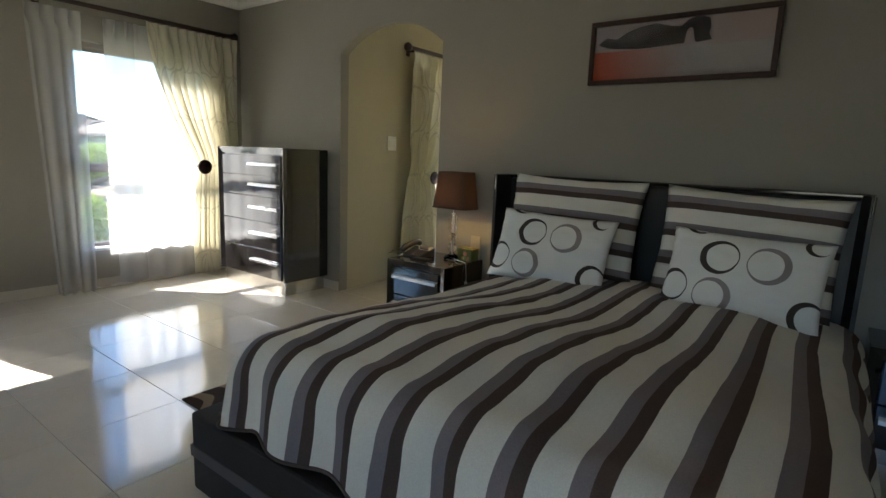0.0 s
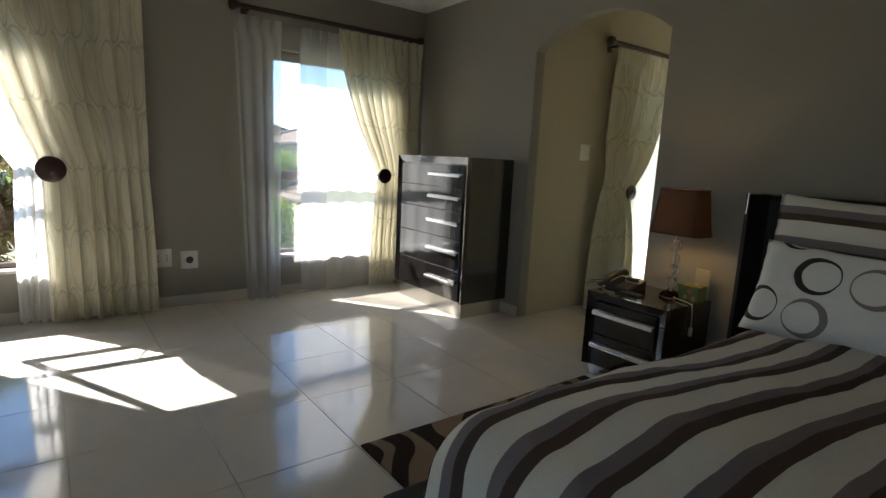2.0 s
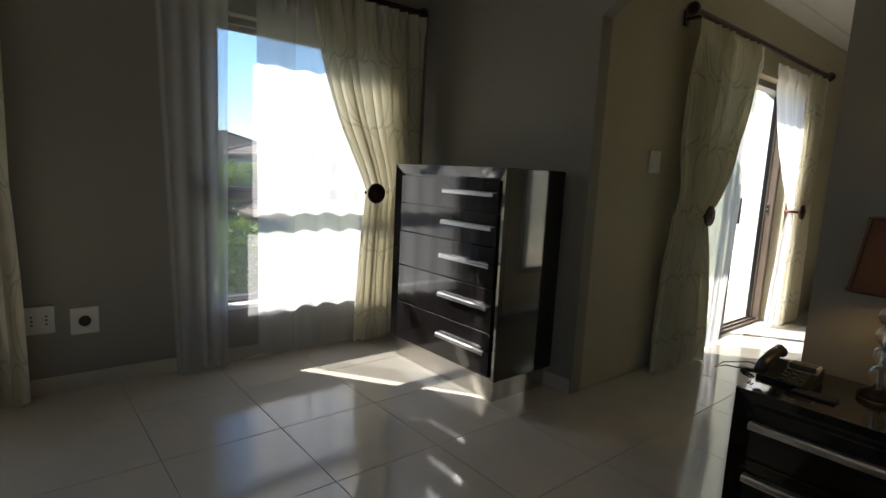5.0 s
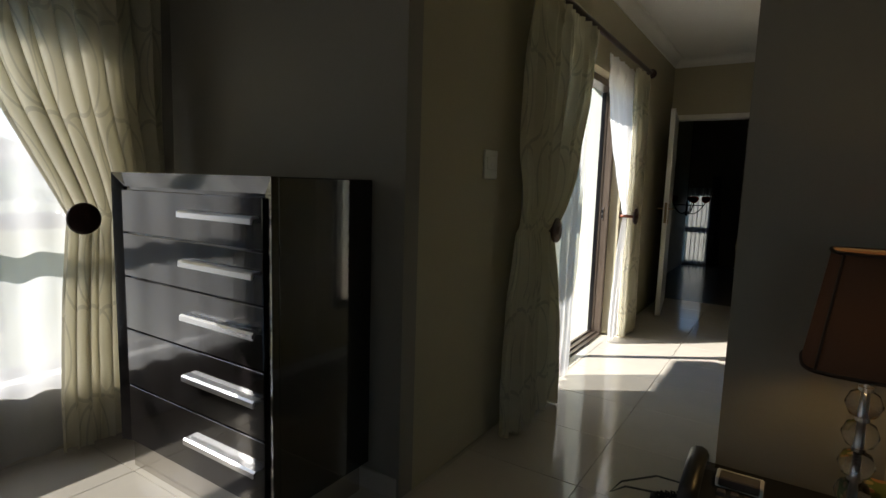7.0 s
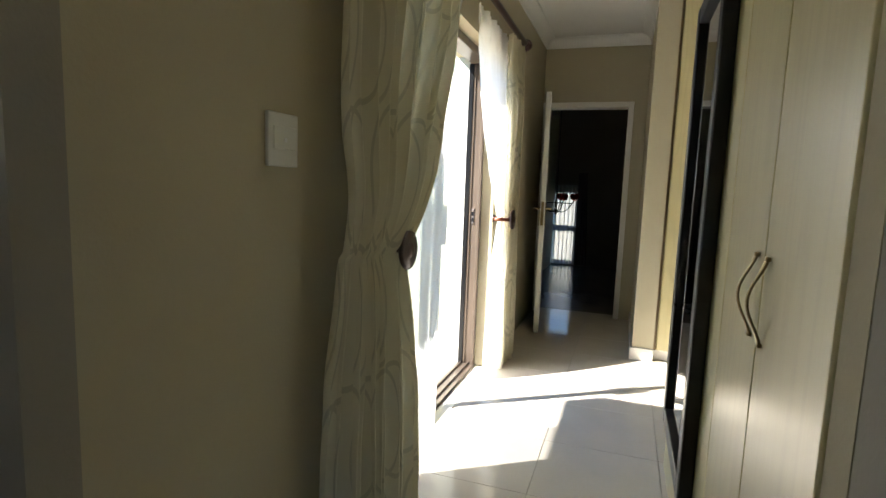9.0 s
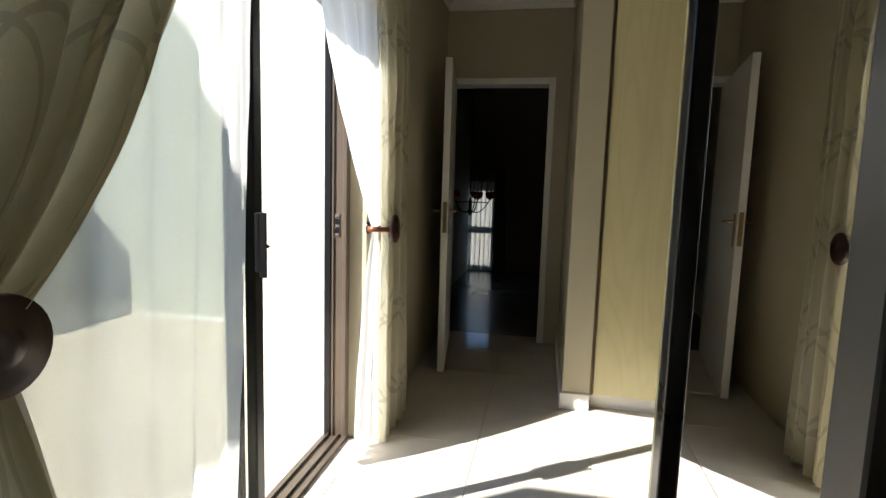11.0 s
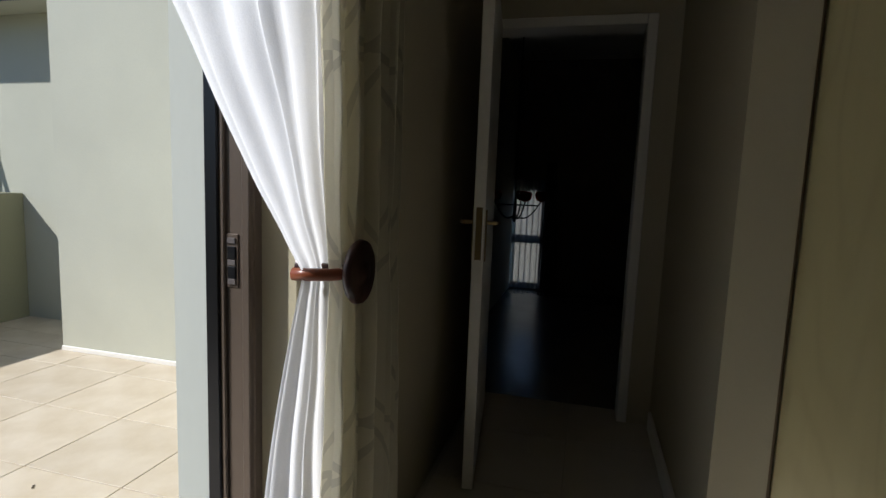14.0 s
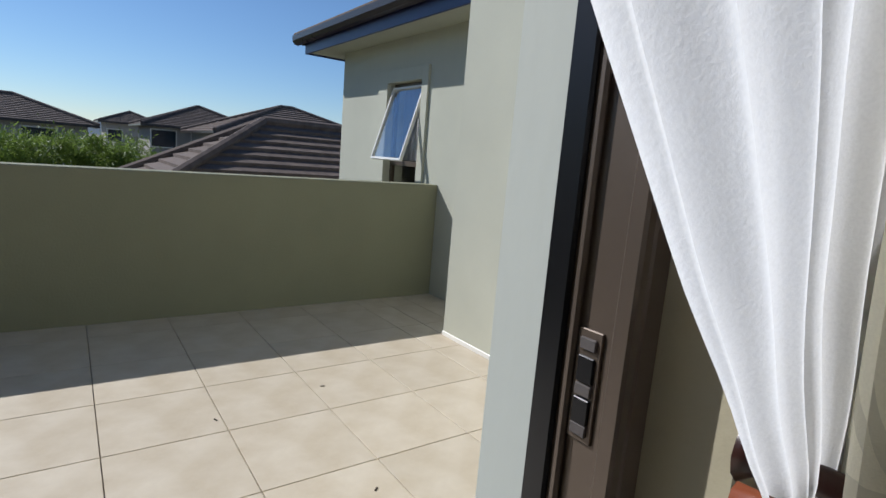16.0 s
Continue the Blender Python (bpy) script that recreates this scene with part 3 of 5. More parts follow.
# Barred landing window
t = thing("window_3", ((LW[0] + LW[1]) / 2, LY, LW[2]), "white framed landing window behind burglar bars", "window", kind="structure")
part("window_frame", boxes((LW[0], LW[0] + 0.035, LY + 0.08, LY + 0.12, LW[2], LW[3]), (LW[1] - 0.035, LW[1], LY + 0.08, LY + 0.12, LW[2], LW[3]),
    (LW[0], LW[1], LY + 0.082, LY + 0.118, LW[2], LW[2] + 0.035), (LW[0], LW[1], LY + 0.082, LY + 0.118, LW[3] - 0.035, LW[3]), (LW[0], LW[1], LY + 0.078, LY + 0.122, 0.555, 0.65)), M_FRAME, t)
p = part("pane", boxes((LW[0] + 0.03, LW[1] - 0.03, LY + 0.1, LY + 0.104, LW[2] + 0.03, LW[3] - 0.03)), M_GLASS, t)
p.visible_shadow = False
for k in range(8):
    x = LW[0] + 0.06 + k * (LW[1] - LW[0] - 0.12) / 7
    part("bar", lathe(bmesh.new(), [(0.006, LW[2]), (0.006, LW[3])], (x, LY + 0.04, 0), "z", 6), M_FRAME2, t)
# A sunlit yard wall outside that window
structure("wall_yard", boxes((-7.5, 0.5, 15.5, 15.7, -3.2, 1.6)), M_FAR, "grey plastered yard wall behind the landing")


# ---- curtains ----
def smooth01(x):
    x = max(0.0, min(1.0, x))
    return x * x * (3 - 2 * x)


def drape(x, top, tie, low, ztop, zbot, folds, amp, seed=0, nu=190, nv=96, cloth=1.0, bulge=0.03, deep=0.62):
    """A hanging curtain in front of a wall that faces x. top, tie, low: its edges along y; tie also its height."""
    rnd = random.Random(seed)
    ph = [rnd.uniform(-0.9, 0.9) for _ in range(folds + 2)]
    am = [rnd.uniform(0.6, 1.25) for _ in range(folds + 2)]

    def edges(z):
        if tie is None:
            k = (ztop - z) / (ztop - zbot)
            return top[0] + (low[0] - top[0]) * k, top[1] + (low[1] - top[1]) * k
        if z > tie[2]:
            k = max(0.0, (ztop - z) / (ztop - tie[2]))
            k = max(k, 0.0) ** 1.6
            return top[0] + (tie[0] - top[0]) * k, top[1] + (tie[1] - top[1]) * k
        k = 1 - (1 - (tie[2] - z) / (tie[2] - zbot)) ** 2.0
        return tie[0] + (low[0] - tie[0]) * k, tie[1] + (low[1] - tie[1]) * k

    def fn(s, t):
        z = ztop + (zbot - ztop) * t
        a, b = edges(z)
        q = s * folds
        i = int(min(q, folds - 1e-6))
        mix = q - i
        wob = ph[i] * (1 - mix) + ph[i + 1] * mix
        size = am[i] * (1 - mix) + am[i + 1] * mix
        pleat = math.sin(2 * math.pi * q + wob * (0.3 + 1.2 * t))
        head = 1 - smooth01(t / 0.05)
        fold = amp * size * (0.55 + 0.45 * smooth01(t / 0.2))
        if tie is not None:
            fold *= 0.7 + 0.3 * min(1.0, abs(z - tie[2]) / 0.35)
        fold *= 0.25 + 0.75 * smooth01(min(s, 1 - s) / 0.05)
        fold = min(fold, deep * (b - a) / folds)
        pleat = 0.8 * pleat + 0.35 * math.sin(2 * math.pi * (q * 0.43 + ph[0]) + 1.5 * t)
        y = a + (b - a) * s + 0.25 * fold * math.cos(2 * math.pi * q + wob)
        # Pinch pleats under a ruffled heading
        pins = max(3, round(abs(top[1] - top[0]) / 0.085))
        pinch = math.exp(-((t - 0.04) / 0.02) ** 2)
        y -= 0.9 * pinch * (b - a) / pins * math.sin(2 * math.pi * s * pins) / (2 * math.pi)
        crumple = 0.006 * noise.noise((y * 9, z * 5, seed))
        d = fold * pleat * (1 - 0.4 * head) + 0.013 * (head + pinch) * math.cos(2 * math.pi * s * pins) + crumple
        if tie is not None and z > tie[2]:
            d += bulge * math.exp(-((z - tie[2] - 0.18) / 0.2) ** 2)
        zz = z + (0.012 * math.sin(2 * math.pi * q + 1) if t == 1 else 0)
        return (x + d, y, zz)

    width = cloth * max(abs(top[1] - top[0]), abs(low[1] - low[0])) * 1.25
    return sheet(nu, nv, fn, lambda s, t: (s * width, (1 - t) * (ztop - zbot)))


def curtain_rod(name, x, y0, y1, z, wall):
    t = thing(name, (x, (y0 + y1) / 2, z), "turned mahogany curtain rod with ball finials", "curtain rod")
    part("pole", lathe(bmesh.new(), [(0.019, y0 + 0.05), (0.019, y1 - 0.05)], (x, 0, z), "y", 14), M_ROD, t, smooth=False)
    for y, s in ((y0, 1), (y1, -1)):
        prof = [(0.014, 0.0), (0.035, 0.012), (0.042, 0.03), (0.036, 0.05), (0.02, 0.058), (0.027, 0.066), (0.02, 0.08)]
        part("finial", lathe(bmesh.new(), [(r, y + s * h) for r, h in prof], (x, 0, z), "y", 16), M_ROD, t, smooth=True)
        part("bracket", boxes((wall, x, y + s * 0.14 - 0.012, y + s * 0.14 + 0.012, z - 0.03, z - 0.012), (wall, wall + 0.012, y + s * 0.14 - 0.025, y + s * 0.14 + 0.025, z - 0.06, z + 0.03), bevel=0.003), M_ROD, t)
    return t


def holdback(at, wall, r, strap=None):
    """A turned wooden disc on a stem, with a strap round the cloth."""
    x, y, z = at
    t = thing("curtain_holdback", (wall, y, z), "dark turned wooden curtain holdback on the wall", "holdback", "curtain holdbacks")
    part("stem", lathe(bmesh.new(), [(0.03, wall), (0.02, wall + 0.01), (0.012, wall + 0.03), (0.012, x - 0.015)], (0, y, z), "x", 12), M_ROD, t, smooth=True)
    part("disc", lathe(bmesh.new(), [(0.015, x - 0.02), (r * 0.9, x - 0.012), (r, x - 0.004), (r * 0.96, x + 0.006), (r * 0.78, x + 0.004), (r * 0.7, x + 0.009), (r * 0.45, x + 0.005), (r * 0.3, x + 0.014), (0.004, x + 0.016)], (0, y, z), "x", 28), M_ROD, t, "dark ringed wooden disc", True)
    return t


def curtain(name, bm, material, at, label, thick=0.0):
    c = solid(name, bm, material, label, "curtain", "curtains")
    return c


# Bedroom, window near the corner
curtain_rod("curtain_rod", -4.5, 1.80, 3.56, 2.31, WX)
curtain("sheer_curtain", drape(-4.54, (2.37, 3.4), None, (2.39, 3.4), 2.25, 0.03, 6, 0.010, 3, nu=170), M_SHEER, 0, "thin white voile across the window")
curtain("sheer_curtain", drape(-4.525, (2.1, 2.6), None, (2.12, 2.62), 2.25, 0.03, 2, 0.008, 31, nu=60), M_SHEER3, 0, "fine white voile layer over the window")
curtain("sheer_curtain", drape(-4.50, (1.83, 2.2), None, (1.91, 2.19), 2.25, 0.012, 4, 0.012, 8, nu=80), M_SHEER4, 0, "white voile panel hanging beside the window")
curtain("curtain", drape(-4.475, (2.68, 3.53), (3.09, 3.5, 1.06), (3.03, 3.52), 2.28, 0.03, 10, 0.05, 5, deep=0.85), M_CURTAIN, 0, "cream curtain with oval loops, tied back")
holdback((-4.40, 3.13, 1.06), WX, 0.068)
holdback((-4.548, 2.07, 1.055), WX, 0.068)
# Bedroom, large window
curtain_rod("curtain_rod", -4.5, -1.35, 1.3, 2.42, WX)
curtain("sheer_curtain", drape(-4.53, (-0.045, 0.95), (0.46, 0.95, 1.05), (0.43, 0.95), 2.38, 0.02, 10, 0.02, 11), M_SHEER2, 0, "gathered white voile behind the cream curtain")
curtain("curtain", drape(-4.47, (0.28, 1.22), (0.60, 1.22, 1.07), (0.60, 1.25), 2.40, 0.015, 8, 0.04, 6), M_CURTAIN, 0, "cream curtain with oval loops, tied back")
holdback((-4.39, 0.655, 1.055), WX, 0.085)
curtain("curtain", drape(-4.47, (-1.25, -0.33), (-1.25, -0.42, 1.07), (-1.26, -0.36), 2.40, 0.015, 6, 0.03, 7), M_CURTAIN, 0, "cream curtain with oval loops, tied back")
# Landing window, voile across it and a darker drape beside it
net = sheet(120, 6, lambda a, b: (LW[0] - 0.02 + a * (LW[1] - LW[0] + 0.04), LY - 0.03 + 0.016 * math.sin(a * 70) + 0.008 * math.sin(a * 31), 0.02 + b * 1.3))
curtain("net_curtain", net, M_SHEER4, 0, "pleated white net across the landing window")
side = sheet(40, 20, lambda a, b: (LW[1] + 0.01 + a * (0.2 - 0.07 * b), LY - 0.06 + 0.02 * math.sin(a * 26), 0.02 + b * 1.5))
curtain("side_curtain", side, M_GREY, 0, "dark grey drape beside the landing window")
# Corridor, sliding door
curtain_rod("curtain_rod", -3.0, 4.36, 7.03, 2.25, CX)
curtain("curtain", drape(-2.99, (4.46, 5.42), (4.45, 4.83, 1.03), (4.35, 4.98), 2.22, 0.012, 9, 0.055, 21, deep=0.85), M_CURTAIN, 0, "cream curtain with oval loops, tied back")
curtain("sheer_curtain", drape(-3.055, (4.6, 5.62), None, (4.55, 5.46), 2.2, 0.012, 7, 0.014, 22), M_SHEER, 0, "gathered white voile beside the door")
holdback((-2.94, 4.795, 1.025), CX, 0.068)
curtain("sheer_curtain", drape(-3.05, (5.90, 6.76), (6.575, 6.71, 1.04), (6.37, 6.82), 2.2, 0.012, 6, 0.026, 24, bulge=0.0, deep=0.22), M_SHEER2, 0, "gathered white voile tied back beside the open door")
curtain("curtain", drape(-3.015, (6.56, 6.98), (6.62, 6.98, 1.03), (6.60, 7.0), 2.22, 0.012, 8, 0.05, 25, bulge=0.0, deep=0.9), M_CURTAIN, 0, "cream curtain with oval loops, pushed aside")
hb = holdback((-2.965, 6.66, 1.036), CX, 0.067)
part("strap", tube(bmesh.new(), [(-2.98, 6.68, 1.03), (-2.992, 6.64, 1.032), (-3.01, 6.60, 1.035), (-3.035, 6.578, 1.037), (-3.07, 6.575, 1.036)], 0.0125, 8), M_STRAP, hb, "red-brown leather strap", True)


# ---- bedroom furniture ----
def drawer_unit(name, x0, x1, y0, y1, z1, plinth, rows, handle, label, category):
    """Black lacquer unit facing -y with a mitred frame, drawers, metal pulls and a metal plinth."""
    t = thing(name, ((x0 + x1) / 2, (y0 + y1) / 2, 0), label, category)
    w = 0.055
    part("body", boxes((x0, x1, y0 + 0.03, y1, plinth, z1), bevel=0.004), M_BLACK, t)
    for nm, quad in (("frame_side", [(x0, plinth), (x0, z1), (x0 + w, z1 - w), (x0 + w, plinth)]), ("frame_side", [(x1, plinth), (x1, z1), (x1 - w, z1 - w), (x1 - w, plinth)]), ("frame_top", [(x0, z1), (x1, z1), (x1 - w, z1 - w), (x0 + w, z1 - w)])):
        bm = bmesh.new()
        back = [bm.verts.new((a, y0 + 0.03, b)) for a, b in quad]
        front = [bm.verts.new((a, y0 + (0.002 if k < 2 else 0.024), b)) for k, (a, b) in enumerate(quad)]
        for k in range(4):
            bm.faces.new((back[k], back[(k + 1) % 4], front[(k + 1) % 4], front[k]))
        bm.faces.new(front)
        part(nm, bm, M_BLACK, t)
    zs = rows
    for a, b in zip(zs, zs[1:]):
        d = part("drawer", boxes((x0 + w + 0.002, x1 - w - 0.002, y0 + 0.012, y0 + 0.034, b + 0.003, a - 0.003), bevel=0.0025), M_BLACK, t)
        hx0, hx1 = x0 + handle[0] * (x1 - x0), x0 + handle[1] * (x1 - x0)
        hz = a - handle[2] * (a - b)
        bm = bmesh.new()
        prof = [(y0 + 0.012, hz + 0.012), (y0 - 0.014, hz + 0.012), (y0 - 0.022, hz + 0.006), (y0 - 0.022, hz - 0.012), (y0 - 0.016, hz - 0.012), (y0 - 0.012, hz + 0.004), (y0 + 0.012, hz + 0.006)]
        prism(bm, prof, "x", hx0, hx1)
        part("handle", bm, M_CHROME, d, "brushed metal pull")
    part("plinth", boxes((x0 + 0.03, x1 - 0.03, y0 + 0.035, y1 - 0.02, 0, plinth), bevel=0.002), M_STEEL, t, "satin metal plinth")
    return t


drawer_unit("chest_of_drawers", -4.215, -3.24, 3.153, 3.632, 1.26, 0.125, [1.195, 1.02, 0.84, 0.62, 0.38, 0.13], (0.51, 0.928, 0.43), "tall black lacquer chest of five drawers by the wall", "chest of drawers")
drawer_unit("nightstand", -2.066, -1.56, 3.17, 3.635, 0.52, 0.07, [0.465, 0.27, 0.075], (0.12, 0.88, 0.32), "black lacquer two-drawer nightstand beside the bed", "nightstand")

drawer_unit("nightstand", 0.64, 1.215, 3.27, 3.635, 0.52, 0.07, [0.465, 0.27, 0.075], (0.12, 0.88, 0.32), "black lacquer two-drawer nightstand in the dark corner", "nightstand")
# Bed
BX0, BX1, BY0, BY1 = -1.30, 0.54, 1.33, 3.45
bed = thing("bed", ((BX0 + BX1) / 2, 2.4, 0), "low double bed with a black winged headboard", "bed")
part("base", boxes((BX0, BX1, BY0, BY1, 0.0, 0.30), bevel=0.012, seg=2), M_BASE, bed, "black fabric bed base")
part("base_band", boxes((BX0 - 0.004, BX1 + 0.004, BY0 - 0.004, BY1 - 0.02, 0.13, 0.175), bevel=0.002), M_GREY, bed, "grey band round the base")
part("mattress", boxes((BX0 + 0.12, BX1 - 0.06, BY0 + 0.12, BY1, 0.30, 0.53), bevel=0.05, seg=3), M_GREY, bed)
hbd = part("headboard", boxes((BX0 - 0.02, BX1 + 0.03, 3.50, 3.58, 0.0, 1.13), bevel=0.02, seg=3), M_LEATHER, bed, "black leatherette headboard")
for s, xa in ((1, BX0 - 0.03), (-1, BX1 + 0.04)):
    bm = bmesh.new()
    prism(bm, [(xa, 3.58), (xa, 3.36), (xa + s * 0.018, 3.36), (xa + s * 0.05, 3.50), (xa + s * 0.05, 3.58)], "z", 0.0, 1.145)
    part("headboard_wing", bm, M_LEATHER, bed)
    part("wing_edge", tube(bmesh.new(), [(xa + s * 0.02, 3.50, 1.148), (xa + s * 0.01, 3.36, 1.148), (xa + s * 0.01, 3.357, 1.05)], 0.004, 6), M_STEEL, bed, "pale metal edge strip")
part("headboard_rail", boxes((BX0 - 0.03, BX1 + 0.04, 3.485, 3.60, 1.13, 1.15), bevel=0.006, seg=2), M_BLACK, bed)

# Duvet
DW0, DW1, DL0, DL1, DT = BX0 + 0.25, BX1 - 0.05, BY0 + 0.17, 3.38, 0.575
DROP = 0.37


def duvet(s, t):
    u = DW0 - DROP + s * (DW1 - DW0 + 2 * DROP)
    v = DL0 - DROP + t * (DL1 - DL0 + DROP)
    ox = max(DW0 - u, 0) if u < DW0 else max(u - DW1, 0)
    sx = -1 if u < DW0 else 1
    oy = max(DL0 - v, 0)
    over = math.hypot(ox, oy)
    r = 0.12
    x, y = min(max(u, DW0), DW1), max(v, DL0)
    if over > 0:
        dx, dy = sx * ox / over, -oy / over
        ang = min(over / r, math.pi / 2)
        flat = r * math.sin(ang)
        down = r * (1 - math.cos(ang)) + max(over - r * math.pi / 2, 0)
        wave = 0.022 * math.sin(u * 17 + 2 * v) * min(1, down / 0.2) if oy > ox else 0.02 * math.sin(v * 15) * min(1, down / 0.2)
        flare = 0.14 * down
        x += dx * (flat + wave + flare)
        y += dy * (flat + wave + flare)
        z = DT - down
        if oy > 0 and ox > 0:
            z -= 0.06 * min(1, ox * oy / 0.03)
    else:
        z = DT
    edge = min(1.0, max(0.0, min(u - DW0, DW1 - u, v - DL0)) / 0.3) if over == 0 else 0
    z += 0.055 * smooth01((2.6 - v) / 0.9) * smooth01((u - DW0 + 0.25) / 0.4)
    z += 0.035 * smooth01(edge) + 0.012 * noise.noise((u * 3, v * 2.2, 1)) + 0.006 * noise.noise((u * 9, v * 6, 4))
    z += 0.007 * math.sin(v * 7 + 3 * u) * smooth01(edge) + 0.007 * abs(noise.noise((u * 5 + v, v * 2.5, 9))) + 0.004 * noise.noise((u * 18, v * 11, 2))
    if x > BX0 - 0.01 and y > BY0 - 0.012 and x < BX1:
        z = max(z, 0.318)
    return (x, y, max(z, 0.15 + 0.02 * math.sin(u * 9)))


def cloth_uv(s, t):
    """The stripes fan out a little from the pillows to the foot."""
    u = DW0 - DROP + s * (DW1 - DW0 + 2 * DROP)
    v = DL0 - DROP + t * (DL1 - DL0 + DROP)
    fan = 1 + 0.11 * min(1.2, max(0.0, (2.8 - v) / 0.8))
    return u / fan + 1.51, v


dv = solid("duvet", sheet(150, 120, duvet, cloth_uv), M_DUVET, "striped cream, mauve and brown duvet on the bed", "duvet")
M_PIPING = mat("brown_piping", (0.07, 0.05, 0.042), 0.9, bump=0.1)
part("piping", tube(bmesh.new(), [duvet(0, k / 60) for k in range(61)], 0.006, 6), M_PIPING, dv, "dark piped edge", True)
part("piping", tube(bmesh.new(), [duvet(k / 60, 0) for k in range(61)], 0.006, 6), M_PIPING, dv, "dark piped edge", True)


def cushion(w, h, d, seed=0, power=2.6):
    """A stuffed pillow, lying in x and z, with pinched corners and a seam."""
    bm = bmesh.new()
    layer = bm.loops.layers.uv.new("UVMap")
    n, m = 32, 24

    def at(s, t, side):
        a, b = 2 * s - 1, 2 * t - 1
        fill = max(0.0, (1 - abs(a) ** power) * (1 - abs(b) ** power)) ** 0.55
        pull = 1 - 0.05 * (1 - abs(b) ** 2) * abs(a) ** 3
        pull2 = 1 - 0.06 * (1 - abs(a) ** 2) * abs(b) ** 3
        y = side * d / 2 * fill * (1 + 0.12 * noise.noise((a * 2, b * 2, seed))) + 0.012 * noise.noise((a * 4, b * 5, seed + side)) + 0.005 * noise.noise((a * 11, b * 9, seed))
        return (a * w / 2 * pull, y, b * h / 2 * pull2)
    grids = {}
    for side in (-1, 1):
        for j in range(m + 1):
            for i in range(n + 1):
                border = i in (0, n) or j in (0, m)
                if border and (1 if side == 1 else 0) and (i, j, -1) in grids:
                    grids[(i, j, side)] = grids[(i, j, -1)]
                else:
                    grids[(i, j, side)] = bm.verts.new(at(i / n, j / m, side))
        for j in range(m):
            for i in range(n):
                q = [(i, j), (i + 1, j), (i + 1, j + 1), (i, j + 1)]
                f = bm.faces.new([grids[(*p, side)] for p in q])
                f.smooth = True
                for lp, p in zip(f.loops, q):
                    lp[layer].uv = ((p[0] / n) * w, (p[1] / m) * h)
    return bm


def placed(ob, m):
    ob.matrix_basis = m
    return ob


def ring_mat(name, circles):
    """White cotton with crescent rings at the given (u, v, radius, dark) places."""
    m = mat(name, (0.72, 0.71, 0.67), 0.9, bump=0.1, fine=260, vary=0.04, spec=0.15)
    nt = m.node_tree
    u, v = uv_out(nt)
    col = bsdf(m).inputs["Base Color"].links[0].from_socket
    for cu, cv, r, dark in circles:
        def dist(a, b):
            return calc(nt, "SQRT", calc(nt, "ADD", calc(nt, "POWER", calc(nt, "SUBTRACT", u, a), 2.0), calc(nt, "POWER", calc(nt, "SUBTRACT", v, b), 2.0)))
        band = calc(nt, "MULTIPLY", calc(nt, "LESS_THAN", dist(cu, cv), r), calc(nt, "GREATER_THAN", dist(cu + (0.012 if dark else -0.012), cv), r * 0.80))
        col = ramp2(nt, band, col, (0.05, 0.038, 0.032) if dark else (0.25, 0.22, 0.21))
    nt.links.new(col, bsdf(m).inputs["Base Color"])
    return m


M_RINGS = ring_mat("ring_print_cotton", [(0.24, 0.28, 0.084, True), (0.44, 0.27, 0.086, False), (0.05, 0.12, 0.08, True), (0.24, 0.095, 0.082, False), (0.62, 0.07, 0.08, True), (0.12, 0.46, 0.07, True), (0.60, 0.40, 0.05, True)])
placed(solid("pillow", cushion(0.82, 0.60, 0.17, 1), M_PILLOW, "striped pillow leaning on the headboard", "pillow", "striped pillows"), pose(-0.80, 3.36, 0.86, -13, 1, 0))
placed(solid("pillow", cushion(0.80, 0.60, 0.17, 2), M_PILLOW, "striped pillow leaning on the headboard", "pillow", "striped pillows"), pose(0.105, 3.36, 0.84, -13, 2, 0))
placed(solid("cushion", cushion(0.68, 0.42, 0.15, 3), M_RINGS, "white cushion printed with brown rings", "cushion", "ring cushions"), pose(-0.81, 3.15, 0.755, -24, 2, 3))
placed(solid("cushion", cushion(0.66, 0.42, 0.15, 4), M_RINGS, "white cushion printed with brown rings", "cushion", "ring cushions"), pose(0.14, 3.14, 0.75, -24, 1, -3))

# Rug
M_RUG = mat("zebra_rug", (0.2, 0.14, 0.09), 0.95, bump=0.4, fine=350, spec=0.1)
nt = M_RUG.node_tree
tc = nt.nodes.new("ShaderNodeTexCoord")
sp = nt.nodes.new("ShaderNodeSeparateXYZ")
nt.links.new(tc.outputs["Object"], sp.inputs[0])
phase = calc(nt, "ADD", calc(nt, "MULTIPLY", sp.outputs[1], 30.0), calc(nt, "MULTIPLY", sp.outputs[0], 9.0))
phase = calc(nt, "MULTIPLY_ADD", noise_tex(nt, 1.7, 1), 34.0, phase)
taper = calc(nt, "MULTIPLY_ADD", noise_tex(nt, 3.3, 1), 3.6, -1.75)
dark_band = calc(nt, "GREATER_THAN", calc(nt, "SINE", phase), taper)
nap = noise_tex(nt, 300, 2)
tan = ramp2(nt, nap, (0.25, 0.18, 0.115), (0.19, 0.135, 0.085), 0.3, 0.7)
brown = ramp2(nt, nap, (0.04, 0.022, 0.017), (0.025, 0.014, 0.011), 0.3, 0.7)
nt.links.new(ramp2(nt, dark_band, tan, brown), bsdf(M_RUG).inputs["Base Color"])
solid("rug", boxes((-2.01, -1.05, 1.645, 3.14, 0.0, 0.012), bevel=0.004), M_RUG, "tan and dark brown zebra-striped rug beside the bed", "rug")

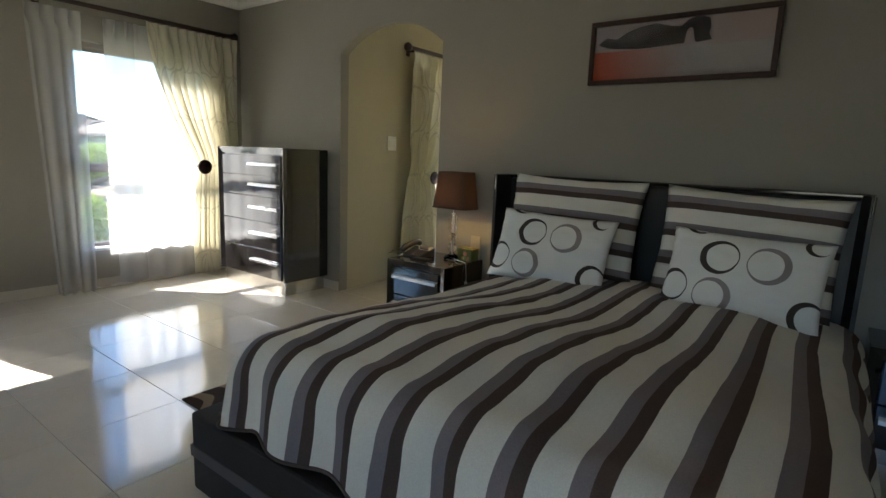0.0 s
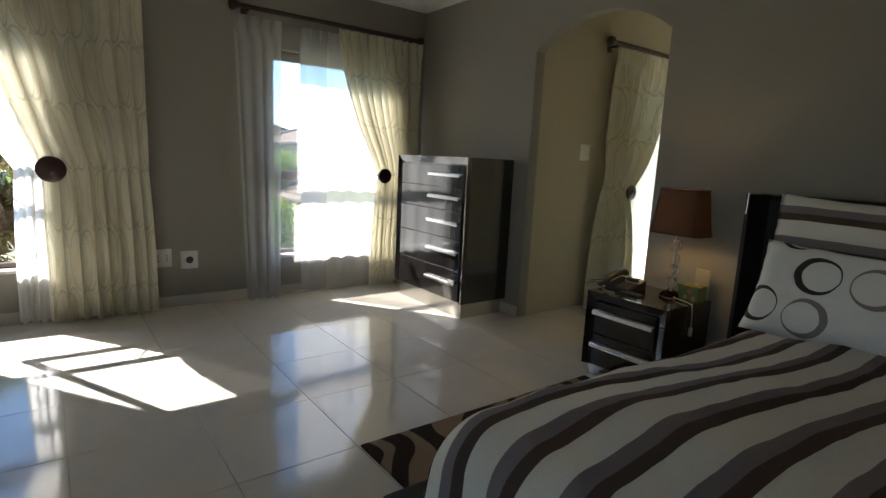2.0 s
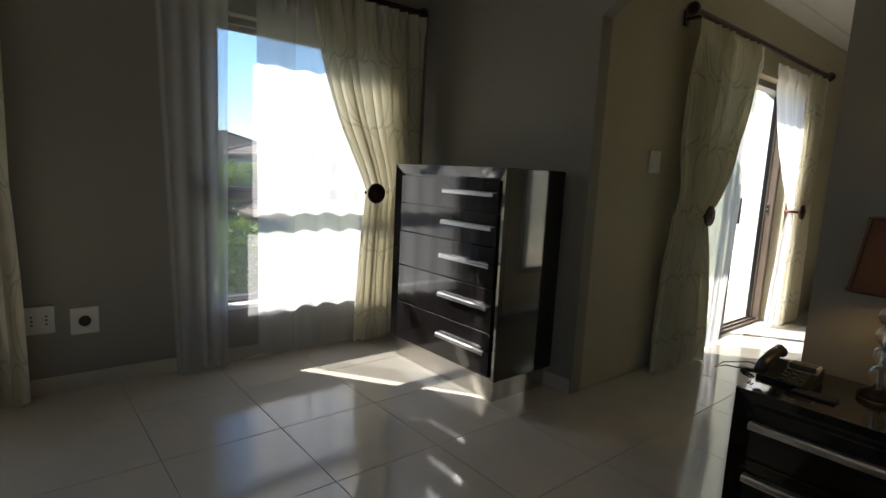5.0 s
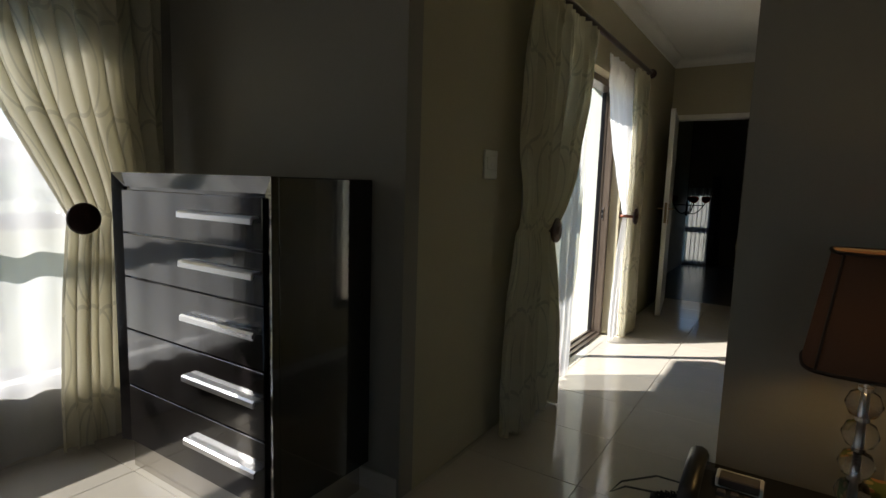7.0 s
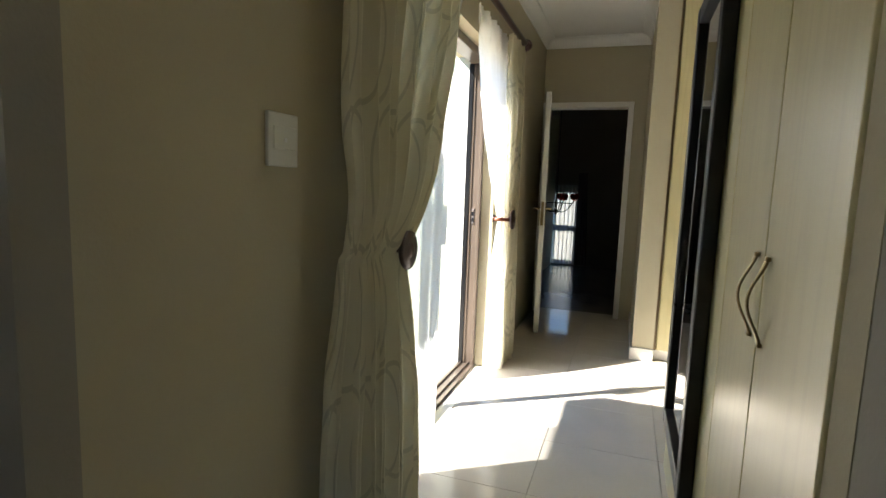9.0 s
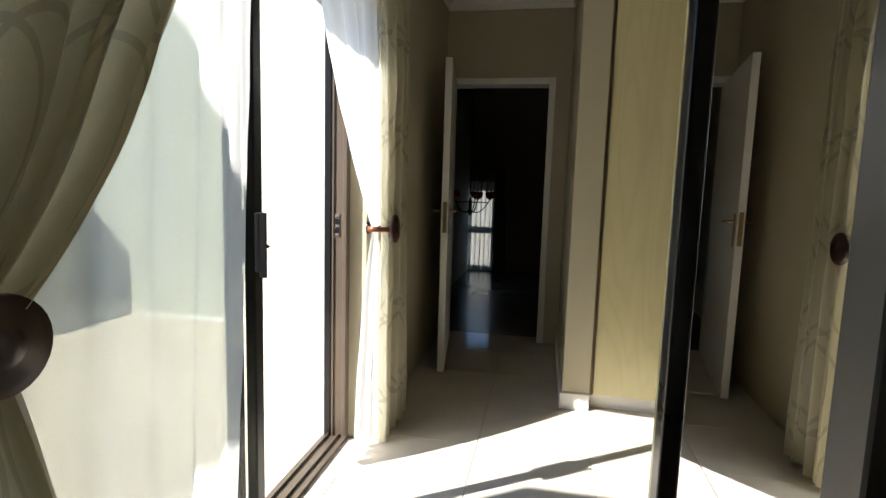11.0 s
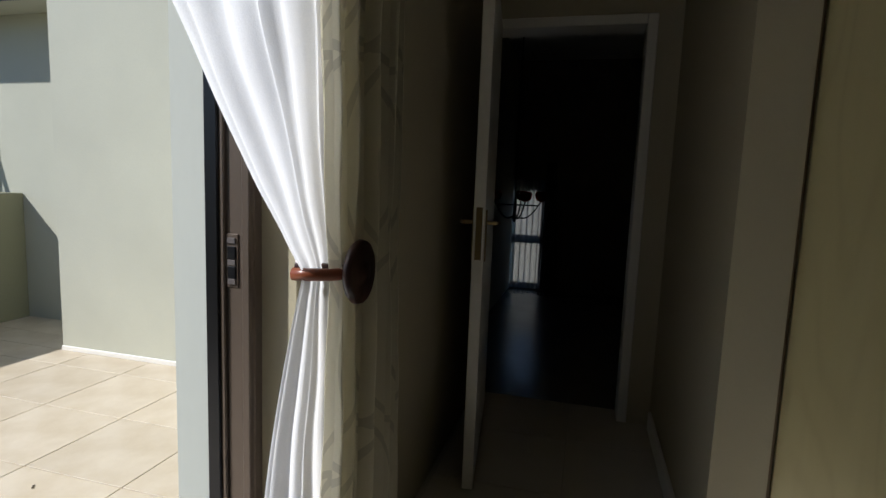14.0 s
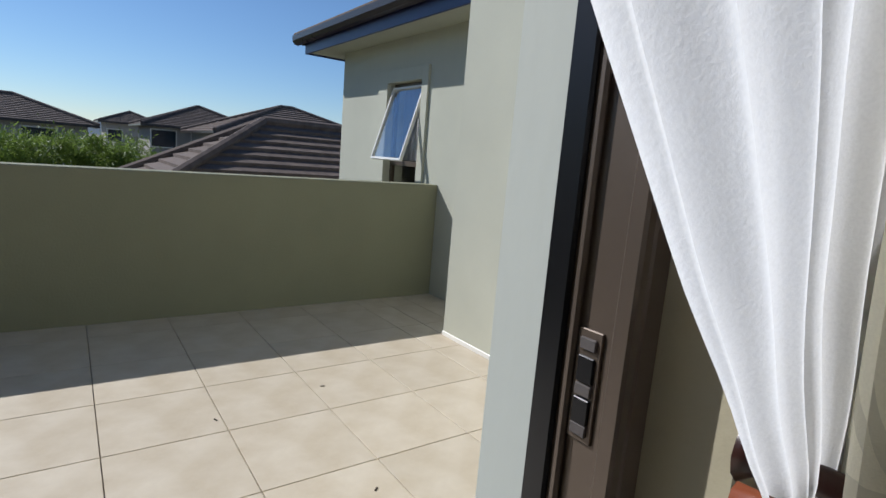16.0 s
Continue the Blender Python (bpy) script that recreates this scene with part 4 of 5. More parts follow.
# Picture
t = thing("framed_picture", (-0.38, 3.62, 1.70), "framed panoramic print of a red sunset beach, hung above the bed", "picture")
P0, P1, Z0, Z1 = -0.87, 0.113, 1.70, 2.06
part("frame", boxes((P0, P1, 3.615, 3.65, Z0, Z0 + 0.028), (P0, P1, 3.615, 3.65, Z1 - 0.028, Z1), (P0, P0 + 0.028, 3.616, 3.649, Z0 + 0.028, Z1 - 0.028), (P1 - 0.028, P1, 3.616, 3.649, Z0 + 0.028, Z1 - 0.028), bevel=0.004), M_ROD, t, "dark red wooden frame")
M_PRINT = mat("print_paper", (0.3, 0.2, 0.2), 0.3, bump=0, vary=0.02)
nt = M_PRINT.node_tree
tc = nt.nodes.new("ShaderNodeTexCoord")
sp = nt.nodes.new("ShaderNodeSeparateXYZ")
nt.links.new(tc.outputs["Object"], sp.inputs[0])
px, pz = sp.outputs[0], sp.outputs[2]
h = calc(nt, "DIVIDE", calc(nt, "SUBTRACT", pz, Z0), Z1 - Z0)
side = calc(nt, "DIVIDE", calc(nt, "SUBTRACT", px, P0), P1 - P0)
rip = noise_tex(nt, 6, 4, (0.4, 1, 6))
sea = ramp2(nt, calc(nt, "ADD", side, calc(nt, "MULTIPLY", rip, 0.25)), (0.42, 0.05, 0.015), (0.36, 0.31, 0.32), 0.2, 0.7)
skyc = ramp2(nt, side, (0.34, 0.27, 0.29), (0.38, 0.25, 0.25), 0.1, 1.0)
nt.links.new(ramp2(nt, calc(nt, "GREATER_THAN", h, 0.52), sea, skyc), bsdf(M_PRINT).inputs["Base Color"])
part("print", boxes((P0 + 0.028, P1 - 0.028, 3.63, 3.64, Z0 + 0.028, Z1 - 0.028)), M_PRINT, t, "sunset beach print")
M_ROCK = mat("printed_rock", (0.018, 0.012, 0.014), 0.9, bump=0, spec=0.1, vary=0.02)
rock = [(0.05, 0.64), (0.10, 0.74), (0.16, 0.70), (0.22, 0.80), (0.30, 0.86), (0.38, 0.89), (0.47, 0.82), (0.52, 0.81), (0.55, 0.89), (0.61, 0.94), (0.66, 0.88), (0.67, 0.76), (0.66, 0.68), (0.68, 0.58), (0.60, 0.56), (0.59, 0.62), (0.582, 0.74), (0.565, 0.79), (0.548, 0.74), (0.538, 0.56), (0.3, 0.53), (0.12, 0.57)]
bm = bmesh.new()
prism(bm, [(P0 + a * (P1 - P0), Z0 + b * (Z1 - Z0)) for a, b in rock], "y", 3.6255, 3.6285)
part("printed_rock", bm, M_ROCK, t, "dark arched rock in the print")
t_glass = part("picture_glass", boxes((P0 + 0.028, P1 - 0.028, 3.622, 3.624, Z0 + 0.028, Z1 - 0.028)), M_GLASS, t)
t_glass.visible_shadow = False


def wall_plate(name, at, axis, w, h, label, category):
    x, y, z = at
    t = thing(name, at, label, category)
    part("cover_plate", boxes((x, x + 0.012, y - w / 2, y + w / 2, z - h / 2, z + h / 2), bevel=0.004, seg=2), M_WHITEPL, t)
    return t


t = wall_plate("power_socket", (WX, 1.305, 0.39), "x", 0.13, 0.14, "white square power socket on the wall", "socket")
for dy in (-0.03, 0.03):
    for dz in (-0.02, 0.0, 0.02):
        part("pin_hole", boxes((WX + 0.011, WX + 0.0135, 1.305 + dy - 0.005, 1.305 + dy + 0.005, 0.39 + dz - 0.004, 0.39 + dz + 0.004)), M_BLACKPL, t)
    part("rocker", boxes((WX + 0.011, WX + 0.016, 1.305 + dy - 0.01, 1.305 + dy + 0.01, 0.425, 0.445), bevel=0.002), M_WHITEPL, t)
t = wall_plate("aerial_socket", (WX, 1.495, 0.365), "x", 0.125, 0.14, "white aerial socket with a round black inlet", "socket")
part("inlet", lathe(bmesh.new(), [(0.026, WX + 0.011), (0.028, WX + 0.015), (0.022, WX + 0.016), (0.004, WX + 0.013)], (0, 1.495, 0.365), "x", 18), M_BLACKPL, t, "black round inlet")
t = wall_plate("light_switch", (CX, 4.297, 1.35), "x", 0.125, 0.135, "white square light switch on the corridor wall", "switch")
part("rocker", boxes((CX + 0.011, CX + 0.017, 4.25, 4.345, 1.325, 1.385), bevel=0.003), M_WHITEPL, t)
part("pilot", lathe(bmesh.new(), [(0.006, CX + 0.016), (0.006, CX + 0.019)], (0, 4.297, 1.35), "x", 10), M_CHROME, t)


# ---- nightstand things ----
M_SHADE = cloth_mat("brown_lampshade", (0.11, 0.062, 0.045), 0.022, 0.0)
M_CUT = mat("cut_crystal", (0.97, 0.97, 0.97), 0.02, bump=0.0, vary=0.01)
bsdf(M_CUT).inputs["Transmission Weight"].default_value = 1.0
bsdf(M_CUT).inputs["IOR"].default_value = 1.52
M_CRYSTAL = glass_mat("crystal", (0.95, 0.96, 0.97))
LX, LYY = -1.70, 3.46
SX, SYY = -1.73, 3.485
t = thing("table_lamp", (LX, LYY, 0.52), "lit table lamp with a brown shade on stacked glass balls", "lamp")
bm = bmesh.new()
rings = []
for z, w, d in ((0.895, 0.15, 0.10), (1.14, 0.118, 0.08)):
    ring = []
    for k in range(40):
        a = 2 * math.pi * k / 40
        c, s_ = math.cos(a), math.sin(a)
        e = 0.45
        ring.append(bm.verts.new((LX + w * math.copysign(abs(c) ** e, c), LYY + d * math.copysign(abs(s_) ** e, s_), z)))
    rings.append(ring)
for k in range(40):
    bm.faces.new((rings[0][k], rings[0][(k + 1) % 40], rings[1][(k + 1) % 40], rings[1][k])).smooth = True
sh = part("shade", bm, M_SHADE, t, "tapered brown fabric shade")
M_TRIMB = mat("brown_shade_trim", (0.05, 0.03, 0.022), 0.7)
for z, w, d in ((0.895, 0.151, 0.101), (1.14, 0.119, 0.081)):
    pts = [(LX + w * math.copysign(abs(math.cos(a)) ** 0.45, math.cos(a)), LYY + d * math.copysign(abs(math.sin(a)) ** 0.45, math.sin(a)), z) for a in [2 * math.pi * k / 40 for k in range(41)]]
    part("trim", tube(bmesh.new(), pts, 0.004, 6), M_TRIMB, sh)
for cx_, cy_ in ((1, 1), (1, -1), (-1, 1), (-1, -1)):
    part("trim", tube(bmesh.new(), [(LX + cx_ * w * 0.858, LYY + cy_ * d * 0.858, z) for z, w, d in ((0.895, 0.151, 0.101), (1.14, 0.119, 0.081))], 0.003, 6), M_TRIMB, sh)
for k in range(4):
    part("glass_ball", lathe(bmesh.new(), [(0.009, -0.032), (0.026, -0.023), (0.035, 0), (0.026, 0.023), (0.009, 0.032)], (SX, SYY, 0.608 + 0.068 * k), "z", 18), M_CUT, t, "clear glass ball", True)
    part("collar", lathe(bmesh.new(), [(0.014, -0.004), (0.014, 0.004)], (SX, SYY, 0.642 + 0.068 * k), "z", 12), M_CHROME, t)
part("stem", lathe(bmesh.new(), [(0.006, 0.55), (0.006, 0.955)], (SX, SYY, 0), "z", 10), M_CHROME, t)
part("foot", lathe(bmesh.new(), [(0.055, 0.52), (0.06, 0.53), (0.05, 0.545), (0.02, 0.56), (0.01, 0.575)], (SX, SYY, 0), "z", 24), M_CUT, t, "clear glass foot", True)
M_BULB = bpy.data.materials.new("warm_bulb")
M_BULB.use_nodes = True
bsdf(M_BULB).inputs["Emission Color"].default_value = (1.0, 0.66, 0.24, 1)
bsdf(M_BULB).inputs["Emission Strength"].default_value = 18.0
part("bulb", lathe(bmesh.new(), [(0.008, 0.95), (0.022, 0.98), (0.026, 1.005), (0.018, 1.03), (0.004, 1.038)], (SX, SYY, 0), "z", 16), M_BULB, t, "warm glowing bulb", True)

t = thing("telephone", (-1.98, 3.4, 0.52), "black corded desk telephone on the nightstand", "telephone")
bm = bmesh.new()
prism(bm, [(3.33, 0.52), (3.33, 0.535), (3.47, 0.575), (3.49, 0.575), (3.49, 0.52)], "x", -2.06, -1.89)
part("base", bm, M_BLACKPL, t)
part("handset", tube(bmesh.new(), [(-2.035, 3.29, 0.565), (-2.035, 3.32, 0.588), (-2.035, 3.40, 0.605), (-2.035, 3.46, 0.612), (-2.035, 3.49, 0.598)], 0.022, 10), M_BLACKPL, t, "black handset", True)
part("display_bezel", boxes((-1.992, -1.893, 3.425, 3.475, 0.560, 0.586), bevel=0.003), M_WHITEPL, t, "pale display bezel")
part("display", boxes((-1.985, -1.90, 3.422, 3.465, 0.566, 0.588), bevel=0.003), M_GREY, t, "grey display")
for r in range(4):
    for c in range(3):
        part("key", boxes((-1.985 + c * 0.028, -1.967 + c * 0.028, 3.32 + r * 0.025, 3.336 + r * 0.025, 0.535 + r * 0.006, 0.549 + r * 0.006), bevel=0.002), M_GREY, t)
coil = [(-2.06 - 0.05 * math.sin(k / 60 * math.pi) + 0.008 * math.cos(k * 1.3), 3.29 + 0.1 * k / 60, 0.532 + 0.008 * math.sin(k * 1.3)) for k in range(61)]
part("coiled_cord", tube(bmesh.new(), coil, 0.0028, 6), M_BLACKPL, t)

loop = [(-2.05, 3.45, 0.53), (-2.12, 3.42, 0.545), (-2.19, 3.36, 0.535), (-2.21, 3.33, 0.515), (-2.18, 3.36, 0.525), (-2.10, 3.37, 0.53), (-2.04, 3.40, 0.528)]
solid("phone_lead", tube(bmesh.new(), loop, 0.0025, 6), M_BLACKPL, "thin black lead looped over the nightstand", "cable")
bmt = lathe(bmesh.new(), [(0.028, 0.52), (0.033, 0.53), (0.036, 0.62), (0.033, 0.62), (0.030, 0.535)], (0.74, 3.42, 0), "z", 18)
solid("drinking_glass", bmt, M_CRYSTAL, "clear drinking glass on the dark nightstand", "glass")
M_FLORAL = mat("floral_card", (0.16, 0.2, 0.05), 0.6, bump=0)
nt = M_FLORAL.node_tree
vo = nt.nodes.new("ShaderNodeTexVoronoi")
vo.inputs["Scale"].default_value = 28
tc = nt.nodes.new("ShaderNodeTexCoord")
nt.links.new(tc.outputs["Object"], vo.inputs["Vector"])
spot = calc(nt, "LESS_THAN", vo.outputs["Distance"], 0.42)
nt.links.new(ramp2(nt, spot, (0.13, 0.17, 0.05), ramp2(nt, noise_tex(nt, 20, 1), (0.42, 0.16, 0.08), (0.45, 0.38, 0.2), 0.4, 0.6)), bsdf(M_FLORAL).inputs["Base Color"])
solid("tissue_box", boxes((-1.70, -1.575, 3.50, 3.60, 0.52, 0.605), bevel=0.003), M_FLORAL, "small floral printed box on the nightstand", "box")
M_CREAM = mat("cream_card", (0.4, 0.36, 0.27), 0.6)
solid("card", boxes((-1.66, -1.575, 3.612, 3.619, 0.52, 0.69), bevel=0.003), M_CREAM, "cream card leaning on the wall", "card")
cord = [(-1.70, 3.47, 0.528), (-1.66, 3.44, 0.53), (-1.60, 3.42, 0.532), (-1.555, 3.41, 0.525), (-1.545, 3.405, 0.47), (-1.543, 3.405, 0.43), (-1.543, 3.405, 0.40)]
t = thing("lamp_cable", (-1.6, 3.35, 0.525), "thin white cable with an inline switch", "cable")
part("cord", tube(bmesh.new(), cord, 0.003, 6), M_WHITEPL, t)
part("inline_switch", boxes((-1.552, -1.534, 3.396, 3.414, 0.35, 0.40), bevel=0.004), M_WHITEPL, t)
solid("mobile_phone", boxes((-1.93, -1.80, 3.285, 3.34, 0.52, 0.53), bevel=0.003), M_BLACKPL, "flat black phone lying on the nightstand", "phone")


# ---- corridor furniture ----
def wavy_handle(x, y, z0, z1, parent, axis, bow):
    """A ribbed brass bow pull that stands out from its door, with flared ends."""
    bm = bmesh.new()
    for side in (-1, 0, 1):
        pts = []
        for k in range(21):
            q = k / 20
            out = 0.004 + bow * math.sin(math.pi * q) ** 1.5
            fan = side * (0.0022 + 0.0035 * abs(2 * q - 1) ** 3)
            z = z0 + (z1 - z0) * q
            pts.append((x - out, y + fan, z) if axis == "x" else (x + fan, y - out, z))
        tube(bm, pts, 0.0025, 6)
    for z in (z0, z1):
        if axis == "x":
            box(bm, x - 0.008, x, y - 0.008, y + 0.008, z - 0.004, z + 0.004, 0.0015)
        else:
            box(bm, x - 0.008, x + 0.008, y - 0.008, y, z - 0.004, z + 0.004, 0.0015)
    part("handle", bm, M_BRASS, parent, "bowed ribbed brass handle", True)


# Wardrobe with the mirror, facing west
X1 = -2.015
seams = [3.812, 4.157, 4.5, 4.9, 5.5]
t = thing("wardrobe", (-1.8, 4.65, 0), "limed oak built-in wardrobe with brass handles", "wardrobe")
part("carcass", boxes((X1 + 0.024, -1.5, 3.812, 5.5, 0.08, 2.45), bevel=0.003), M_WARD, t)
part("plinth", boxes((X1 + 0.04, -1.5, 3.82, 5.49, 0, 0.08)), M_TRIM, t, "pale plinth")
doors = []
for a, b in zip(seams, seams[1:]):
    doors.append(part("door", boxes((X1, X1 + 0.022, a + 0.002, b - 0.002, 0.085, 2.1), bevel=0.003, seg=2), M_WARD, t))
    part("upper_door", boxes((X1, X1 + 0.022, a + 0.002, b - 0.002, 2.105, 2.44), bevel=0.003, seg=2), M_WARD, t)
wavy_handle(X1, 4.2, 1.003, 1.149, doors[1], "x", 0.024)
wavy_handle(X1, 4.12, 1.003, 1.149, doors[0], "x", 0.024)
structure("wall_wardrobe_return", boxes((X1 + 0.004, -1.5, NY + 0.091, 3.808, 0, 2.449)), M_WALL2, "narrow painted return beside the wardrobe")
structure("wall_above_wardrobe", boxes((X1 + 0.01, 0.5, NY + 0.09, 5.5, 2.45, CEIL)), M_WALL, "taupe bulkhead above the wardrobe")
# Mirror on the wardrobe
t = thing("wall_mirror", (X1, 4.98, 0.38), "tall black-framed mirror fixed to the wardrobe", "mirror")
MY0, MY1, MZ0, MZ1 = 4.66, 5.3, 0.38, 1.9
part("frame", boxes((X1 - 0.04, X1, MY0, MY0 + 0.06, MZ0, MZ1), (X1 - 0.04, X1, MY1 - 0.06, MY1, MZ0, MZ1), (X1 - 0.039, X1, MY0 + 0.06, MY1 - 0.06, MZ0, MZ0 + 0.06), (X1 - 0.039, X1, MY0 + 0.06, MY1 - 0.06, MZ1 - 0.06, MZ1), bevel=0.006, seg=2), M_FRAME2, t, "black bevelled frame")
part("mirror_glass", boxes((X1 - 0.022, X1 - 0.016, MY0 + 0.055, MY1 - 0.055, MZ0 + 0.055, MZ1 - 0.055)), M_MIRROR, t, "silvered mirror glass")

# Wardrobe beside the pier, facing south
Y2 = 7.30
t = thing("wardrobe", (-0.9, 7.6, 0), "limed oak built-in wardrobe lit by the sun", "wardrobe")
part("carcass", boxes((-1.983, 0.45, Y2 + 0.024, 7.98, 0.08, 2.6), bevel=0.003), M_WARD, t)
part("plinth", boxes((-1.983, 0.45, Y2 + 0.03, 7.98, 0, 0.075)), M_TRIM, t, "pale plinth")
part("filler_strip", boxes((-1.984, -1.967, Y2 + 0.002, Y2 + 0.024, 0.08, 2.6)), mat("brown_edging", (0.14, 0.09, 0.04), 0.5), t, "brown edge strip")
xs = [-1.965, -1.575, -1.165, -0.76, -0.36, 0.04, 0.44]
for k, (a, b) in enumerate(zip(xs, xs[1:])):
    d = part("door", boxes((a + 0.002, b - 0.002, Y2, Y2 + 0.022, 0.082, 2.58), bevel=0.003, seg=2), M_WARD, t)
    hx = b - 0.04 if k % 2 == 0 else a + 0.04
    wavy_handle(hx, Y2, 0.955, 1.12, d, "y", 0.024)

# Chandelier and railing on the landing
t = thing("chandelier", (-3.21, 10.9, CEIL), "wrought iron chandelier with red glass shades", "chandelier")
part("chain", lathe(bmesh.new(), [(0.006, 1.0), (0.006, CEIL)], (-3.21, 10.9, 0), "z", 6), M_FRAME2, t)
part("body", lathe(bmesh.new(), [(0.005, 0.88), (0.03, 0.92), (0.015, 0.98), (0.02, 1.05), (0.008, 1.12)], (-3.21, 10.9, 0), "z", 12), M_FRAME2, t)
part("hoop", boxes((-3.44, -2.98, 10.89, 10.91, 1.045, 1.06)), M_FRAME2, t)
M_RED = mat("red_glass_shade", (0.25, 0.03, 0.02), 0.2, bump=0)
for k in range(5):
    a = 2 * math.pi * k / 5 + 0.2
    dx, dy = 0.25 * math.cos(a), 0.25 * math.sin(a)
    pts = [(-3.21 + dx * q, 10.9 + dy * q, 0.95 - 0.05 * math.sin(math.pi * q) + 0.14 * q * q) for q in [i / 8 for i in range(9)]]
    part("arm", tube(bmesh.new(), pts, 0.008, 6), M_FRAME2, t)
    part("shade", lathe(bmesh.new(), [(0.015, 1.09), (0.05, 1.11), (0.065, 1.16), (0.05, 1.19)], (-3.21 + dx, 10.9 + dy, 0), "z", 12), M_RED, t, "red glass shade")
t = thing("stair_railing", (-3.75, 11.0, 0), "dark iron stair railing", "railing")
part("handrail", tube(bmesh.new(), [(-3.70, 9.6, 0.95), (-3.75, 11.9, 0.95)], 0.025), M_FRAME2, t)
for k in range(9):
    y = 9.7 + k * 0.27
    part("baluster", lathe(bmesh.new(), [(0.009, 0), (0.009, 0.94)], (-3.705 - 0.02 * k / 4, y, 0), "z", 6), M_FRAME2, t)

# ---- the wing's window, eave and roof ----
t = thing("window_4", ((G[0] + G[1]) / 2, WY, G[2]), "top-hung wing window propped open, pale surround", "window", kind="structure")
part("surround", boxes((G[0] - 0.2, G[0], WY - 0.025, WY, G[2], G[3] + 0.13), (G[1], G[1] + 0.11, WY - 0.025, WY, G[2], G[3] + 0.13), (G[0], G[1], WY - 0.025, WY, G[3], G[3] + 0.13), bevel=0.003), M_PLASTER, t, "raised plaster surround")
part("window_frame", boxes((G[0], G[0] + 0.045, WY + 0.06, WY + 0.1, G[2], G[3]), (G[1] - 0.045, G[1], WY + 0.06, WY + 0.1, G[2], G[3]), (G[0], G[1], WY + 0.062, WY + 0.098, G[3] - 0.045, G[3]), (G[0], G[1], WY + 0.062, WY + 0.098, 1.16, 1.21), bevel=0.002), M_FRAME, t)
sash = boxes((G[0] + 0.03, G[0] + 0.052, -0.02, 0.012, -0.78, 0), (G[1] - 0.052, G[1] - 0.03, -0.02, 0.012, -0.78, 0), (G[0] + 0.052, G[1] - 0.052, -0.02, 0.012, -0.78, -0.756), (G[0] + 0.052, G[1] - 0.052, -0.02, 0.012, -0.024, 0), bevel=0.002)
tilt = Matrix.Translation((0, WY + 0.05, G[3] - 0.045)) @ Matrix.Rotation(radians(-17), 4, "X")
bmesh.ops.transform(sash, matrix=tilt, verts=sash.verts)
part("sash", sash, M_TRIM, t, "open sash edged in pale metal")
gl = boxes((G[0] + 0.06, G[1] - 0.06, -0.003, 0.003, -0.75, -0.03))
bmesh.ops.transform(gl, matrix=tilt, verts=gl.verts)
p = part("pane", gl, glass_mat("reflecting_pane", (0.9, 0.93, 0.97), 0.28), t)
p.visible_shadow = False
cur = sheet(50, 4, lambda s, q: (G[0] + 0.05 + s * (G[1] - G[0] - 0.1), WY + 0.17 + 0.015 * math.sin(s * 45), G[2] + 0.5 + q * (G[3] - G[2] - 0.5)))
solid("net_curtain", cur, M_SHEER2, "white net curtain behind the wing window", "curtain")
# Added wall to back the window; the room's shade is in its colour
structure("wall_wing_inside", boxes((-9.02, -5.98, WY + 1.2, WY + 1.3, -0.5, 2.7)), M_DARK, "added backing wall behind the wing window, darkened in colour for an unlit room")

t = thing("wing_roof", (-7.8, WY, 2.5), "hipped tiled roof with a blue-black eave", "roof", kind="structure")
EVY = 8.70
part("soffit", boxes((-9.62, -5.985, EVY, WY - 0.002, 2.43, 2.45), (-9.62, -9.245, WY - 0.002, 12.5, 2.43, 2.45)), M_PLASTER, t, "painted soffit")
part("fascia", boxes((-9.64, -5.985, EVY - 0.025, EVY, 2.41, 2.58), (-9.64, -9.62, EVY, 12.5, 2.41, 2.58)), M_FASCIA, t, "blue-black fascia")
bm = bmesh.new()
gp = [(EVY - 0.03, 2.63), (EVY - 0.03, 2.54), (EVY - 0.06, 2.52), (EVY - 0.11, 2.53), (EVY - 0.135, 2.57), (EVY - 0.14, 2.63)]
prism(bm, gp, "x", -9.80, -5.985)
prism(bm, [(-9.68, 2.63), (-9.68, 2.54), (-9.71, 2.52), (-9.76, 2.53), (-9.79, 2.57), (-9.80, 2.63)], "y", EVY - 0.03, 12.5)
part("gutter", bm, M_GUTTER, t, "dark brown gutter")
for k in range(10):
    a = 0.22 * k
    bm = boxes((-9.82 + a, -5.985, EVY - 0.12 + a, EVY + 0.16 + a, 2.63 + 0.105 * k, 2.665 + 0.105 * k), (-9.82 + a, -9.54 + a, EVY + 0.16 + a, 13 - a, 2.63 + 0.105 * k, 2.665 + 0.105 * k), bevel=0.008)
    part("tile_course", bm, M_ROOF, t)


